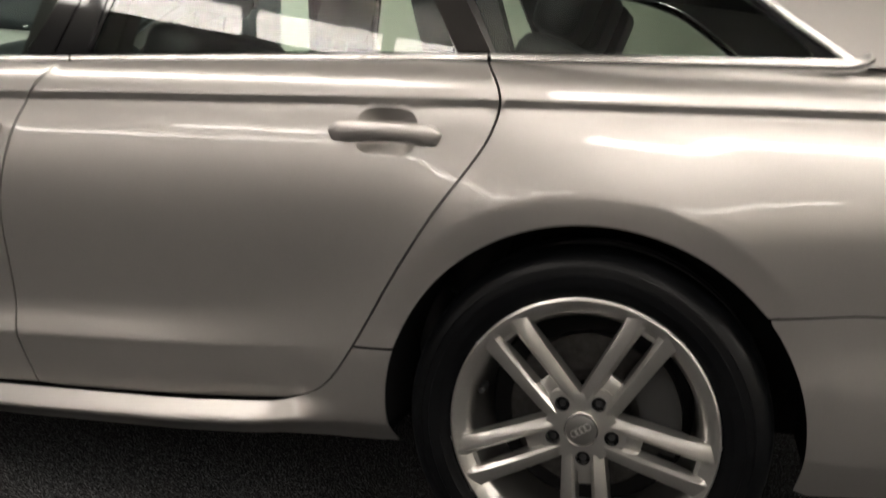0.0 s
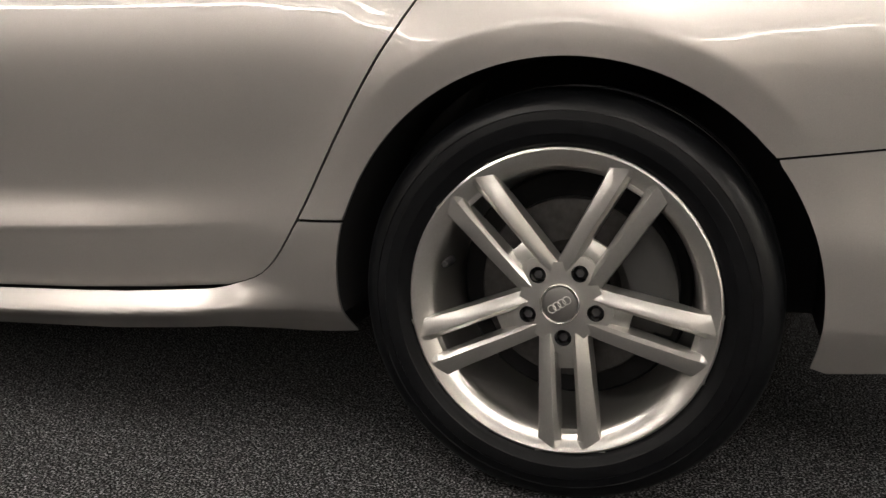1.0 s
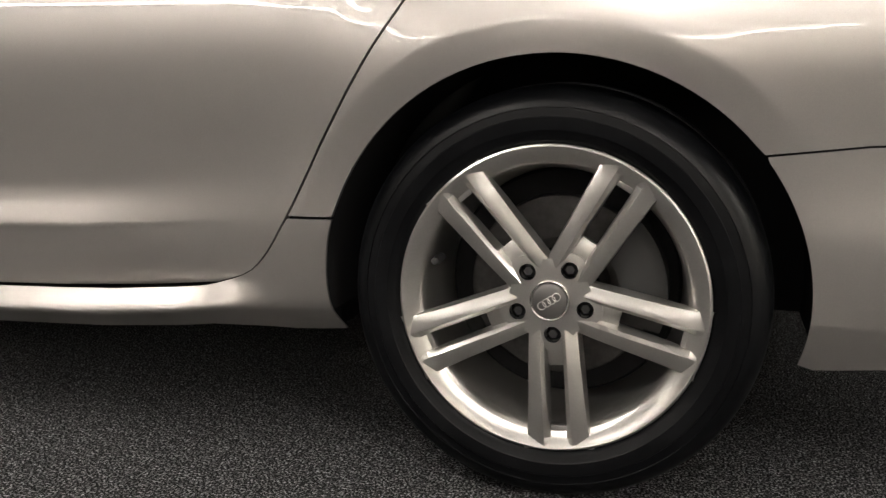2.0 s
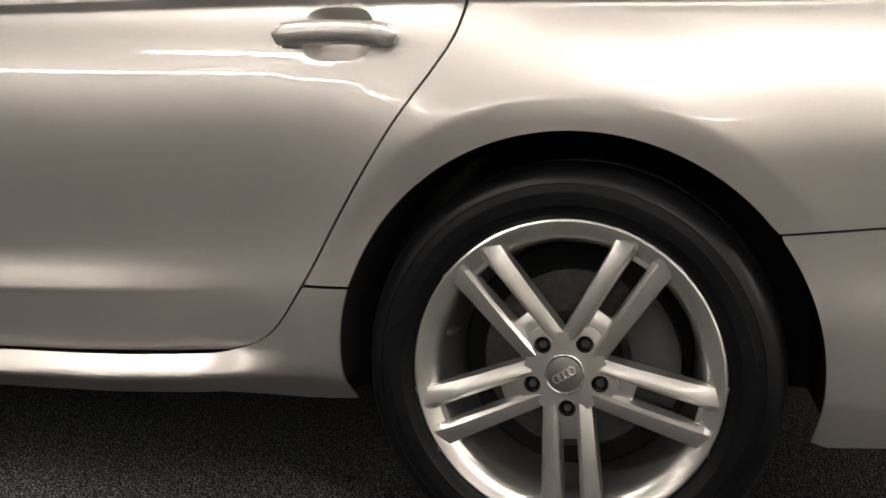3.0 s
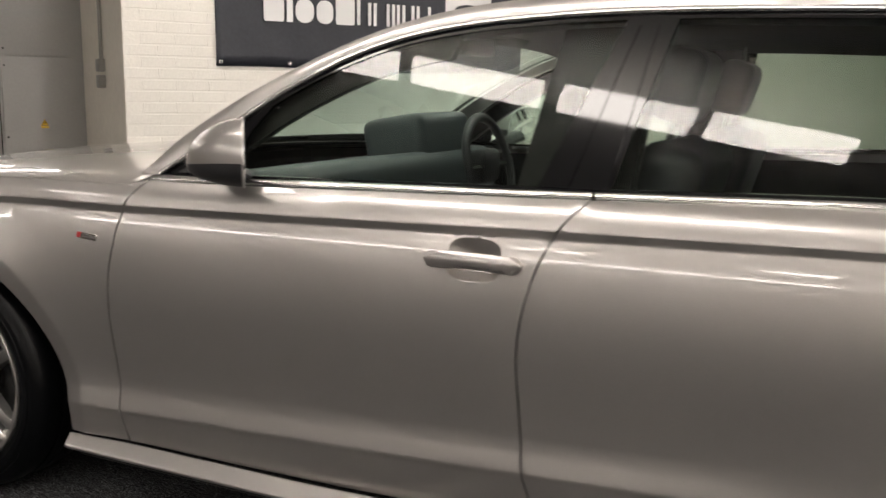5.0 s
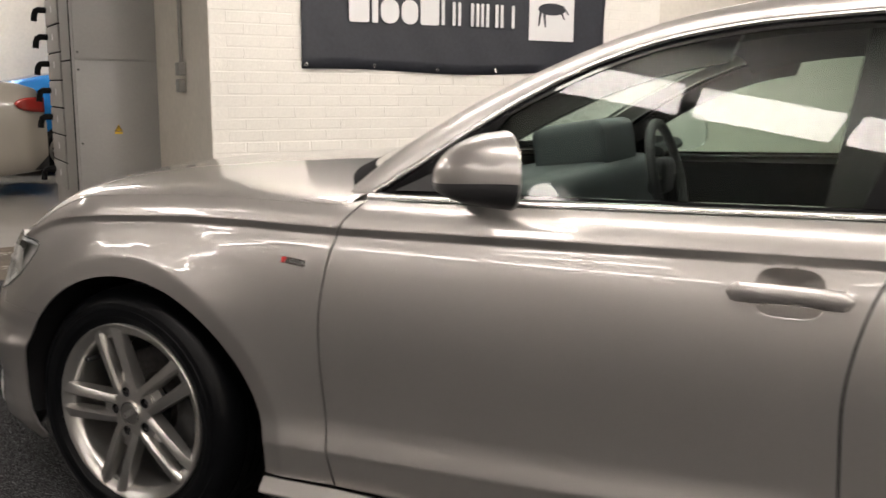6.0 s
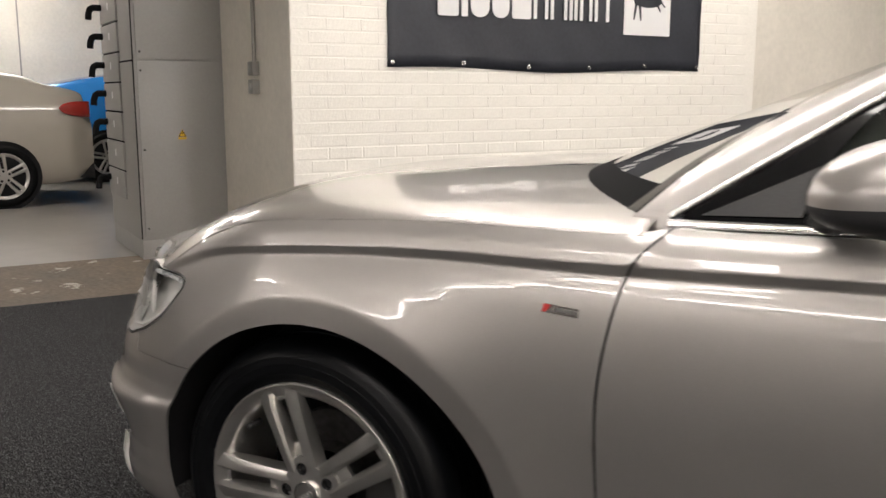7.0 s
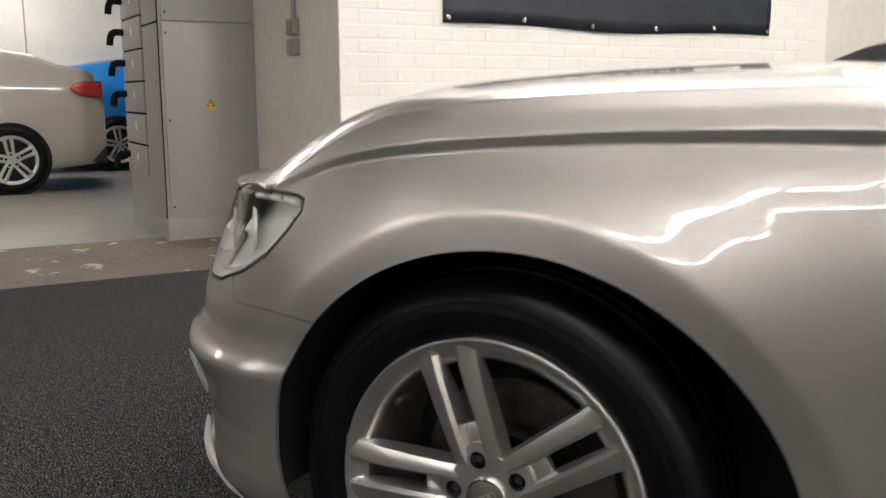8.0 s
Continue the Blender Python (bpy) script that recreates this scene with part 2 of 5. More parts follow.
def sheet(outline, surf, step=0.02, lip=0.012, holes=(), edge=0.01, zstep=None, levels=(), dense=None, rings=False):
    """A panel: an outline in (s, z) filled with a fine mesh and laid on the surface surf(s, z, depth); its rim is folded in by lip.
    Normals are those of the surface itself."""
    ring = resample(outline, edge)
    pts = [Vector(p) for p in ring]
    edges = [(i, (i + 1) % len(ring)) for i in range(len(ring))]
    loops = [list(range(len(ring)))]
    for h in holes:
        r = resample(h, edge)
        k = len(pts)
        pts += [Vector(p) for p in r]
        edges += [(k + i, k + (i + 1) % len(r)) for i in range(len(r))]
        loops.append(list(range(k, k + len(r))))
    P = np.array([tuple(p) for p in pts])
    x0, z0 = P.min(0)
    x1, z1 = P.max(0)
    zstep = zstep or step
    gx, gz = np.meshgrid(np.arange(x0 + step / 2, x1, step), np.arange(z0 + zstep / 2, z1, zstep))
    g = np.c_[gx.ravel(), gz.ravel()]
    if levels:      # rows that follow the creases
        g = np.array([(x, sill_crease_z(x) + w * (crease_z(x) - sill_crease_z(x))) for x in np.arange(x0 + step / 2, x1, step) for w in levels])
    if levels or rings:
        for cx, cz, a, h in ARCHES:     # and rings that follow the wheel arches
            if x0 < cx < x1 or abs(x0 - cx) < 0.3 or abs(x1 - cx) < 0.3:
                ell = np.hypot((g[:, 0] - cx) / (a + 0.11), (g[:, 1] - cz) / (h + 0.11))
                g = g[ell > 1.0]
                t = np.radians(np.arange(-20, 200, 1.5))
                g = np.r_[g, np.concatenate([np.c_[cx + (a + d) * np.cos(t), cz + (h + d) * np.sin(t)] for d in (0.008, 0.016, 0.023, 0.029, 0.034, 0.039, 0.044, 0.050, 0.058, 0.070, 0.085, 0.10)])]
        inside = np.array([within(x, z, ring) for x, z in g])
        g = g[inside]
    if dense:
        hx, hz = np.meshgrid(np.arange(-0.066, 0.067, 0.005), np.arange(-0.054, 0.055, 0.005))
        bowl = lambda x, z: (np.abs(x / 0.058) ** 3.4 + np.abs(z / 0.043) ** 3.4) ** (1 / 3.4)
        t = np.radians(np.arange(0, 360, 5))
        ex = np.sign(np.cos(t)) * np.abs(np.cos(t)) ** (1 / 1.7) * 0.058
        ez = np.sign(np.sin(t)) * np.abs(np.sin(t)) ** (1 / 1.7) * 0.043
        ok = bowl(hx, hz) < 0.84
        g = g[bowl(g[:, 0] - dense[0], g[:, 1] - dense[1]) > 1.12]
        g = np.r_[g, np.c_[hx[ok] + dense[0], hz[ok] + dense[1]], np.concatenate([np.c_[dense[0] + ex * k, dense[1] + ez * k] for k in (0.89, 0.95, 0.985, 1.0, 1.02, 1.07)])]
    near = np.ones(len(g), bool)
    for i in range(0, len(g), 500):
        d = np.hypot(g[i:i + 500, None, 0] - P[None, :, 0], g[i:i + 500, None, 1] - P[None, :, 1]).min(1)
        near[i:i + 500] = d > edge * 0.6
    g = g[near]
    vs, _, fs, ov, _, _ = delaunay_2d_cdt(pts + [Vector(p) for p in g], edges, [], 2 if not holes else 2, 1e-6)
    inside = []
    for f in fs:
        cx = sum(vs[i].x for i in f) / len(f)
        cz = sum(vs[i].y for i in f) / len(f)
        if within(cx, cz, ring) and not any(within(cx, cz, h) for h in holes):
            inside.append(list(f))
    verts = [surf(v.x, v.y, 0.0) for v in vs]
    e = 0.0006
    nors = []
    for v in vs:
        a = surf(v.x + e, v.y, 0) - surf(v.x - e, v.y, 0)
        b = surf(v.x, v.y + e, 0) - surf(v.x, v.y - e, 0)
        n = a.cross(b)
        n = n.normalized() if n.length else Vector((0, -1, 0))
        nors.append(n)
    faces = []
    for f in inside:
        n = (verts[f[1]] - verts[f[0]]).cross(verts[f[2]] - verts[f[0]])
        faces.append(f if n.dot(nors[f[0]]) > 0 else f[::-1])
    used = sorted({i for f in faces for i in f})
    idx = {i: k for k, i in enumerate(used)}
    V2 = [verts[i] for i in used]
    N2 = [nors[i] for i in used]
    S2 = [vs[i] for i in used]
    faces = [[idx[i] for i in f] for f in faces]
    # folded rim
    count = {}
    for f in faces:
        for a, b in zip(f, f[1:] + f[:1]):
            count[(a, b)] = 1
    rim = [(a, b) for a, b in count if (b, a) not in count]
    low, high = {}, {}
    for a in {i for e2 in rim for i in e2}:
        high[a] = len(V2)
        V2.append(V2[a])
        N2.append(None)
        low[a] = len(V2)
        V2.append(surf(S2[a].x, S2[a].y, lip))
        N2.append(None)
    for a, b in rim:
        faces.append([high[b], high[a], low[a], low[b]])
    me = mesh_of("panel", V2, faces)
    me.normals_split_custom_set_from_vertices([tuple(n) if n else (0, 0, 0) for n in N2])
    return me


def within(x, y, poly):
    hit = False
    j = len(poly) - 1
    for i in range(len(poly)):
        if (poly[i][1] > y) != (poly[j][1] > y) and x < (poly[j][0] - poly[i][0]) * (y - poly[i][1]) / (poly[j][1] - poly[i][1]) + poly[i][0]:
            hit = not hit
        j = i
    return hit


def mirrored(me):
    """The same panel for the other flank of the car."""
    m2 = me.copy()
    co = np.zeros(len(m2.vertices) * 3)
    m2.vertices.foreach_get("co", co)
    co = co.reshape(-1, 3)
    co[:, 1] = 2 * MID - co[:, 1]
    m2.vertices.foreach_set("co", co.ravel())
    m2.flip_normals()
    m2.normals_split_custom_set([(0, 0, 0)] * len(m2.loops))
    m2.update()
    return m2


# ---- the silver estate car ----
MID = 0.937                                    # the car's centre line
REAR_AXLE, FRONT_AXLE, HUB_Z = 0.004, -2.908, 0.332


def interp(v, xs, ys):
    return float(np.interp(v, xs, ys))


SMOOTH = {}


def smoothed(v, xs, ys):
    """A table read with its corners rounded over about five millimetres."""
    if xs not in SMOOTH:
        g = np.arange(-0.3, 0.9, 0.001)
        k = np.exp(-0.5 * (np.arange(-14, 15) / 4.5) ** 2)
        SMOOTH[xs] = (g, np.convolve(np.pad(np.interp(g, xs, ys), 14, "edge"), k / k.sum(), "valid"))
    return float(np.interp(v, *SMOOTH[xs]))


def crease_z(s):
    return interp(s, CREASE_X, CREASE_Z)


def sill_crease_z(s):
    return interp(s, (-2.6, -2.266, -1.707, -1.19, -0.85, -0.70, -0.523, 0), (0.335, 0.346, 0.368, 0.392, 0.408, 0.417, 0.434, 0.46))


def belt_z(s):
    return interp(s, (-2.6, -2.185, -1.877, -1.119, -0.664, -0.208, 0.43, 1.0), (0.93, 0.943, 0.949, 0.967, 0.979, 0.987, 0.988, 0.985))


_cx = np.linspace(-4.6, 1.2, 1200)
_cz = np.interp(_cx, (-4.6, -3.42, -3.30, -3.18, -3.05, -2.91, -2.72, -2.54, -2.24, -1.86, -1.14, -0.64, -0.17, 0.5, 1.2),
                (0.66, 0.735, 0.787, 0.826, 0.847, 0.860, 0.871, 0.876, 0.877, 0.885, 0.901, 0.909, 0.914, 0.914, 0.90))
_k = np.exp(-np.linspace(-2.5, 2.5, 41) ** 2 / 2)
CREASE_X = _cx[20:-20]
CREASE_Z = np.convolve(_cz, _k / _k.sum(), "valid")

# the flank's section: w is 0 at the sill crease and 1 at the shoulder crease
_w = np.linspace(-0.6, 1.6, 2200)


def smooth_table(xs, ys, sigma):
    n = int(4 * sigma / (_w[1] - _w[0]))
    k = np.exp(-0.5 * (np.arange(-n, n + 1) / max(1, n / 4)) ** 2)
    return np.convolve(np.pad(np.interp(_w, xs, ys), n, "edge"), k / k.sum(), "valid")


FLANK = smooth_table((-0.6, -0.3, -0.2, -0.1, -0.03, 0.1, 0.2, 0.3, 0.4, 0.5, 0.6, 0.7, 0.8, 0.9, 0.945),
                     (0.098, 0.059, 0.049, 0.040, 0.035, 0.0340, 0.0295, 0.0220, 0.0130, 0.0052, 0.0008, 0.0015, 0.0065, 0.0140, 0.0190), 0.035)
SHOULDER = smooth_table((0.87, 0.93, 0.967, 1.0, 1.05, 1.095, 1.12, 1.15, 1.2, 1.3), (0, 0.0025, 0.0065, -0.0010, 0.006, 0.0165, 0.028, 0.050, 0.080, 0.11), 0.003)
SILL_EDGE = smooth_table((-0.16, -0.05, -0.018, 0.0, 0.05, 0.10, 0.15, 0.24), (-0.008, -0.010, -0.0115, -0.0145, -0.0085, -0.0020, 0.001, 0), 0.007)
_d = np.linspace(-0.3, 0.6, 1800)
_k = np.exp(-0.5 * (np.arange(-40, 41) / 9.0) ** 2)
ARCH = np.convolve(np.pad(np.interp(_d, (-0.3, 0.0, 0.036, 0.052, 0.10, 0.17, 0.27), (-0.004, -0.009, -0.0125, -0.0140, -0.008, -0.0025, 0)), 40, "edge"), _k / _k.sum(), "valid")
ARCHES = ((0.007, 0.328, 0.380, 0.380), (-2.873, 0.320, 0.410, 0.389))
HANDLES = ((-0.374, 0.850), (-1.305, 0.831))

# the plan of the flank, from the doors round the front corner to the nose
_n = np.arange(0, 1.9, 0.005)
_ang = np.radians(np.interp(_n, (0, 0.2, 0.35, 0.5, 0.7, 0.95, 1.4, 1.9), (0, 5, 20, 38, 58, 73, 88, 90)))
PLAN_X = -2.99 - np.r_[0, np.cumsum(np.cos(_ang) * 0.005)]
PLAN_Y = np.r_[0, np.cumsum(np.sin(_ang) * 0.005)]


def plan(s):
    """x, y and the inward normal of the plan line."""
    if s > -2.99:
        bow = 0.012 * ((s + 1.3) / 1.5) ** 2 if s < 0 else 0.009 + 0.0139 * s + 0.035 * s * s
        if s < -2.2:
            bow = 0.0043
        return s, bow - 0.0043, 0.0, 1.0
    n = -2.99 - s
    i = min(len(_ang) - 1, n / 0.005)
    a = interp(n, _n, _ang)
    return interp(n, np.arange(len(PLAN_X)) * 0.005, PLAN_X), interp(n, np.arange(len(PLAN_Y)) * 0.005, PLAN_Y), math.sin(a), math.cos(a)


def ramp(v, a, b):
    t = min(1.0, max(0.0, (v - a) / (b - a)))
    return t * t * (3 - 2 * t)


def flank_depth(s, z):
    zl, zc = sill_crease_z(s), crease_z(s)
    w = (z - zl) / (zc - zl)
    y = interp(w, _w, FLANK)
    fade = ramp(s, -3.42, -3.08)
    y += interp(w, _w, SHOULDER) * (fade if w < 1 else 1)
    y += interp(w, _w, SILL_EDGE) * ramp(s, -2.62, -2.3) * (1 - ramp(s, -0.95, -0.42))
    for cx, cz, a, b in ARCHES:
        dx, dz = s - cx, max(-0.25, z - cz)
        r = math.hypot(dx, dz)
        if r < 0.75:
            k = r / max(1e-6, math.hypot(dx / a, dz / b))
            y += interp(r - k, _d, ARCH) * ramp(z, 0.12, 0.3) * (1 - 0.6 * ramp(s, 0.12, 0.40))
    for hx, hz in HANDLES:
        r = (abs((s - hx) / 0.058) ** 3.4 + abs((z - hz) / 0.043) ** 3.4) ** (1 / 3.4)
        if r < 1:
            y += 0.030 * (1 - r ** 2.4) * (1 - 0.3 * r)
    haunch = 0.029 * ramp(s, -0.42, 0.12) + 0.018 * ramp(-s, 2.35, 2.75) * (1 - ramp(-s, 3.1, 3.4))
    y += haunch * ramp(w, 0.5, 1.08)
    lean = ramp(-s, 2.95, 3.35)
    y += lean * 0.27 * max(0.0, z - 0.56) ** 1.25
    if s < -3.1:        # the bumper: a ledge above, then a tuck under
        k = ramp(-s, 3.1, 3.45)
        y += k * smoothed(z, (0.10, 0.16, 0.24, 0.31, 0.40, 0.460, 0.470, 0.478, 0.486, 0.50, 0.53, 0.57, 0.62, 0.7), (0.05, -0.004, -0.040, -0.036, -0.050, -0.061, -0.062, -0.060, -0.052, -0.036, -0.018, -0.008, 0.0, 0.0))
        y += ramp(-s, 3.22, 3.5) * interp(z, (0.12, 0.2, 0.28, 0.36), (0.0, -0.022, -0.02, 0.0))
    return y


def flank(s, z, depth=0.0):
    x, y, nx, ny = plan(s)
    d = flank_depth(s, z) + depth
    return Vector((x + nx * d, y + ny * d, z))


def cabin(s, z, depth=0.0):
    """The side of the greenhouse above the belt."""
    zb = belt_z(s)
    h = z - zb
    back = ramp(s, -0.2, 0.9)
    front = ramp(-s, 1.5, 2.3)
    return Vector((s, 0.088 + 0.40 * h + 0.12 * h * h + 0.05 * back * (0.4 + h * 2) + 0.02 * front + depth, z))


def arc(cx, cz, a, b, t0, t1, n=40):
    return [(cx + a * math.cos(radians(t0 + (t1 - t0) * i / n)), cz + b * math.sin(radians(t0 + (t1 - t0) * i / n))) for i in range(n + 1)]


def shifted(pts, dx, dz=0.0):
    return [(x + dx, z + dz) for x, z in pts]


GAP = 0.0024
REAR_SEAM = curve_points([(-0.205, 0.981), (-0.178, 0.94), (-0.170, 0.905), (-0.192, 0.832), (-0.284, 0.697), (-0.36, 0.575), (-0.434, 0.443), (-0.48, 0.374), (-0.518, 0.340), (-0.576, 0.319)], 46)
DOOR_SEAM = curve_points([(-1.08, 0.962), (-1.133, 0.902), (-1.176, 0.811), (-1.204, 0.674), (-1.203, 0.53), (-1.193, 0.395), (-1.168, 0.31), (-1.158, 0.285)], 40)
FENDER_SEAM = curve_points([(-2.182, 0.940), (-2.241, 0.875), (-2.279, 0.728), (-2.291, 0.567), (-2.284, 0.354), (-2.27, 0.262)], 40)
DOOR_FOOT = [(-0.576, 0.316), (-0.8, 0.295), (-1.158, 0.279), (-1.7, 0.261), (-2.27, 0.258)]


def foot(x):
    return interp(-x, [-p[0] for p in DOOR_FOOT], [p[1] for p in DOOR_FOOT])


def both(name, me, mat, parent, label=""):
    a = part(name, me, mat, parent, label)
    b = part(name, mirrored(me), mat, parent, label)
    return a, b


car = tagged(new("estate_car"), "silver-beige metallic estate car parked on charcoal carpet", "car")
car.location = (0, 0, 0)


def build_body():
    doors = []
    top = [(x, belt_z(x) - 0.006) for x in np.linspace(-1.08, -0.205, 12)]
    rear_door = shifted(REAR_SEAM, -GAP) + [(x, foot(x) + GAP) for x in (-0.7, -0.9, -1.1)] + shifted(DOOR_SEAM[::-1], GAP) + top[1:-1]
    doors.append(both("rear_door", sheet(rear_door, flank, 0.02, 0.02, levels=LEVELS, dense=HANDLES[0]), PAINT, car))
    top = [(x, belt_z(x) - 0.006) for x in np.linspace(-2.182, -1.08, 14)]
    front_door = shifted(DOOR_SEAM, -GAP) + [(x, foot(x) + GAP) for x in (-1.3, -1.6, -1.9, -2.1)] + shifted(FENDER_SEAM[::-1], GAP) + top[1:-1]
    doors.append(both("front_door", sheet(front_door, flank, 0.02, 0.02, levels=LEVELS, dense=HANDLES[1]), PAINT, car))
    # front wing, cut out for the wheel and the headlight
    cx, cz, a, b = ARCHES[1]
    wing = shifted(FENDER_SEAM, -GAP) + [(-2.36, 0.260), (-2.468, 0.258)]
    wing += [p for p in arc(cx, cz, a, b, -6, 139) if p[1] > 0.27]
    wing += [(-3.266, 0.5825), (-3.384, 0.5815), (-3.392, 0.602)]
    wing += HEADLIGHT_REAR
    wing += [(x, wing_top(x) - 0.002) for x in np.linspace(-3.352, -2.26, 30)]
    both("front_wing", sheet(wing, flank, 0.014, 0.008, levels=LEVELS), PAINT, car)
    # rear quarter
    cx, cz, a, b = ARCHES[0]
    notch = 0.4435
    quarter = [(x, z) for x, z in shifted(REAR_SEAM, GAP) if z > notch + 0.004] + [(-0.4305, notch + 0.002), (-0.355, notch + 0.003)]
    quarter += [p for p in arc(cx, cz, a, b, 180, 38) if p[1] > notch + 0.006 and not (p[0] > 0 and p[1] < 0.568)]
    quarter += [(0.304, 0.5675), (0.44, 0.584), (0.62, 0.594), (0.95, 0.60), (0.985, 0.76), (0.96, 0.975)]
    quarter += [(x, belt_z(x) - 0.006) for x in np.linspace(0.9, -0.197, 14)]
    both("rear_wing", sheet(quarter, flank, 0.014, 0.008, levels=LEVELS), PAINT, car)
    bumper = [(x, z - 1.3 * GAP) for x, z in ((0.308, 0.5675), (0.44, 0.584), (0.62, 0.594), (0.95, 0.60))][::-1]
    bumper += [p for p in arc(cx, cz, a, b, 38, -13) if p[1] < 0.56] + [(0.40, 0.235), (0.55, 0.25), (0.95, 0.27)]
    tucked = lambda x, z, d=0.0: flank(x, z, d + 0.24 * max(0.0, 0.312 - z))
    both("rear_bumper_corner", sheet(bumper, tucked, 0.02, 0.006, zstep=0.010, rings=True), PAINT, car)
    # the sill under the doors, kicked up behind the rear door
    sill = [(x, foot(x) + 0.0002) for x in np.linspace(-0.6, -2.27, 20)] + [(-2.36, 0.256), (-2.463, 0.254), (-2.463, 0.180)]
    sill += [(x, foot(x) - 0.076) for x in np.linspace(-2.3, -0.6, 16)] + [(-0.46, 0.228), (-0.362, 0.238)]
    sill += [p for p in arc(cx, cz, a, b, 199, 162) if 0.243 < p[1] < notch - 0.006] + [(-0.356, notch - 0.002), (-0.4325, notch - 0.003)]
    sill += [(x, z) for x, z in shifted(REAR_SEAM, GAP * 0.6, 0.0) if z < notch - 0.01]
    both("sill", sheet(sill, sill_surface, 0.03, 0.006, zstep=0.006, rings=True), PAINT, car)
    # front bumper to the nose
    cx, cz, a, b = ARCHES[1]
    lower = [p for p in arc(cx, cz, a, b, 139.3, 197) if p[1] < 0.5745]
    nose = [(-3.266, 0.5809), (-3.386, 0.5797), (-3.396, 0.603)][::-1]
    bump = [(-4.36, 0.60), (-3.80, 0.60), (-3.74, 0.603), (-3.65, 0.592), (-3.55, 0.592), (-3.46, 0.599), (-3.413, 0.616)] + nose + lower + [(-3.28, 0.19), (-3.36, 0.165), (-3.6, 0.15), (-4.36, 0.145)]
    both("front_bumper", sheet(bump, flank, 0.03, 0.006, zstep=0.008, rings=True), PAINT, car)
    # the body shell behind the gaps, near-black so that they read as shade
    shell = [(0.94, 0.95), (-0.2, 0.95), (-1.1, 0.935), (-2.2, 0.915), (-2.445, 0.80), (-2.445, 0.245), (-1.7, 0.25), (-1.1, 0.27), (-0.6, 0.30), (-0.42, 0.33)] + arc(0.007, 0.328, 0.395, 0.395, 180, 20)[2:] + [(0.42, 0.25), (0.94, 0.28)]
    inner = lambda s, z, d=0.0: flank(s, z, 0.024 + d)
    both("inner_shell", sheet(shell, inner, 0.05, 0.004, edge=0.03), SHADOW_GAP, car)
    return doors


def wing_top(x):
    """The joint between wing and bonnet."""
    return crease_z(x) + 0.046 * ramp(x, -3.40, -3.0) + 0.004


def sill_surface(s, z, depth=0.0):
    """The sill stands out below the doors and swells up into the rear wing."""
    f = foot(s)
    y = smoothed(z - f, (-0.16, -0.11, -0.080, -0.060, -0.046, -0.039, -0.034, 0.0, 0.01, 0.2), (0.15, 0.095, 0.060, 0.034, 0.010, -0.003, -0.006, 0.022, 0.030, 0.040))
    up = ramp(s, -0.66, -0.42)
    own = flank(s, max(z, 0.25))
    low = smoothed(z, (0.17, 0.205, 0.235, 0.258, 0.282, 0.30), (0.12, 0.078, 0.042, 0.020, 0.003, 0.0))
    x, py, nx, ny = plan(s)
    return Vector((s, (1 - up) * (py + y) + up * (own.y + low) + depth, z))


LEVELS = sorted([-0.28, -0.22, -0.16, -0.11, -0.07, -0.045, -0.03, -0.02, -0.01, 0.0, 0.01, 0.025, 0.045, 0.07, 0.1, 0.13, 0.16, 0.2, 0.24, 0.29, 0.35, 0.42, 0.49, 0.56, 0.63, 0.7, 0.76, 0.82, 0.87, 0.905,
                 0.93, 0.943, 0.952, 0.960, 0.967, 0.974, 0.981, 0.988, 0.995, 1.002, 1.01, 1.03, 1.06, 1.1, 1.14])
HEADLIGHT_REAR = [(-3.406, 0.6165), (-3.363, 0.630), (-3.303, 0.663), (-3.263, 0.704), (-3.240, 0.738), (-3.243, 0.757), (-3.27, 0.7635), (-3.335, 0.7645)]
HEADLIGHT = [(-3.245, 0.738), (-3.248, 0.752), (-3.27, 0.759), (-3.365, 0.762), (-3.44, 0.766), (-3.52, 0.762), (-3.615, 0.745), (-3.72, 0.725), (-3.77, 0.66), (-3.745, 0.61),
             (-3.65, 0.597), (-3.55, 0.597), (-3.463, 0.604), (-3.412, 0.620), (-3.369, 0.634), (-3.309, 0.667), (-3.269, 0.706)]
doors = build_body()

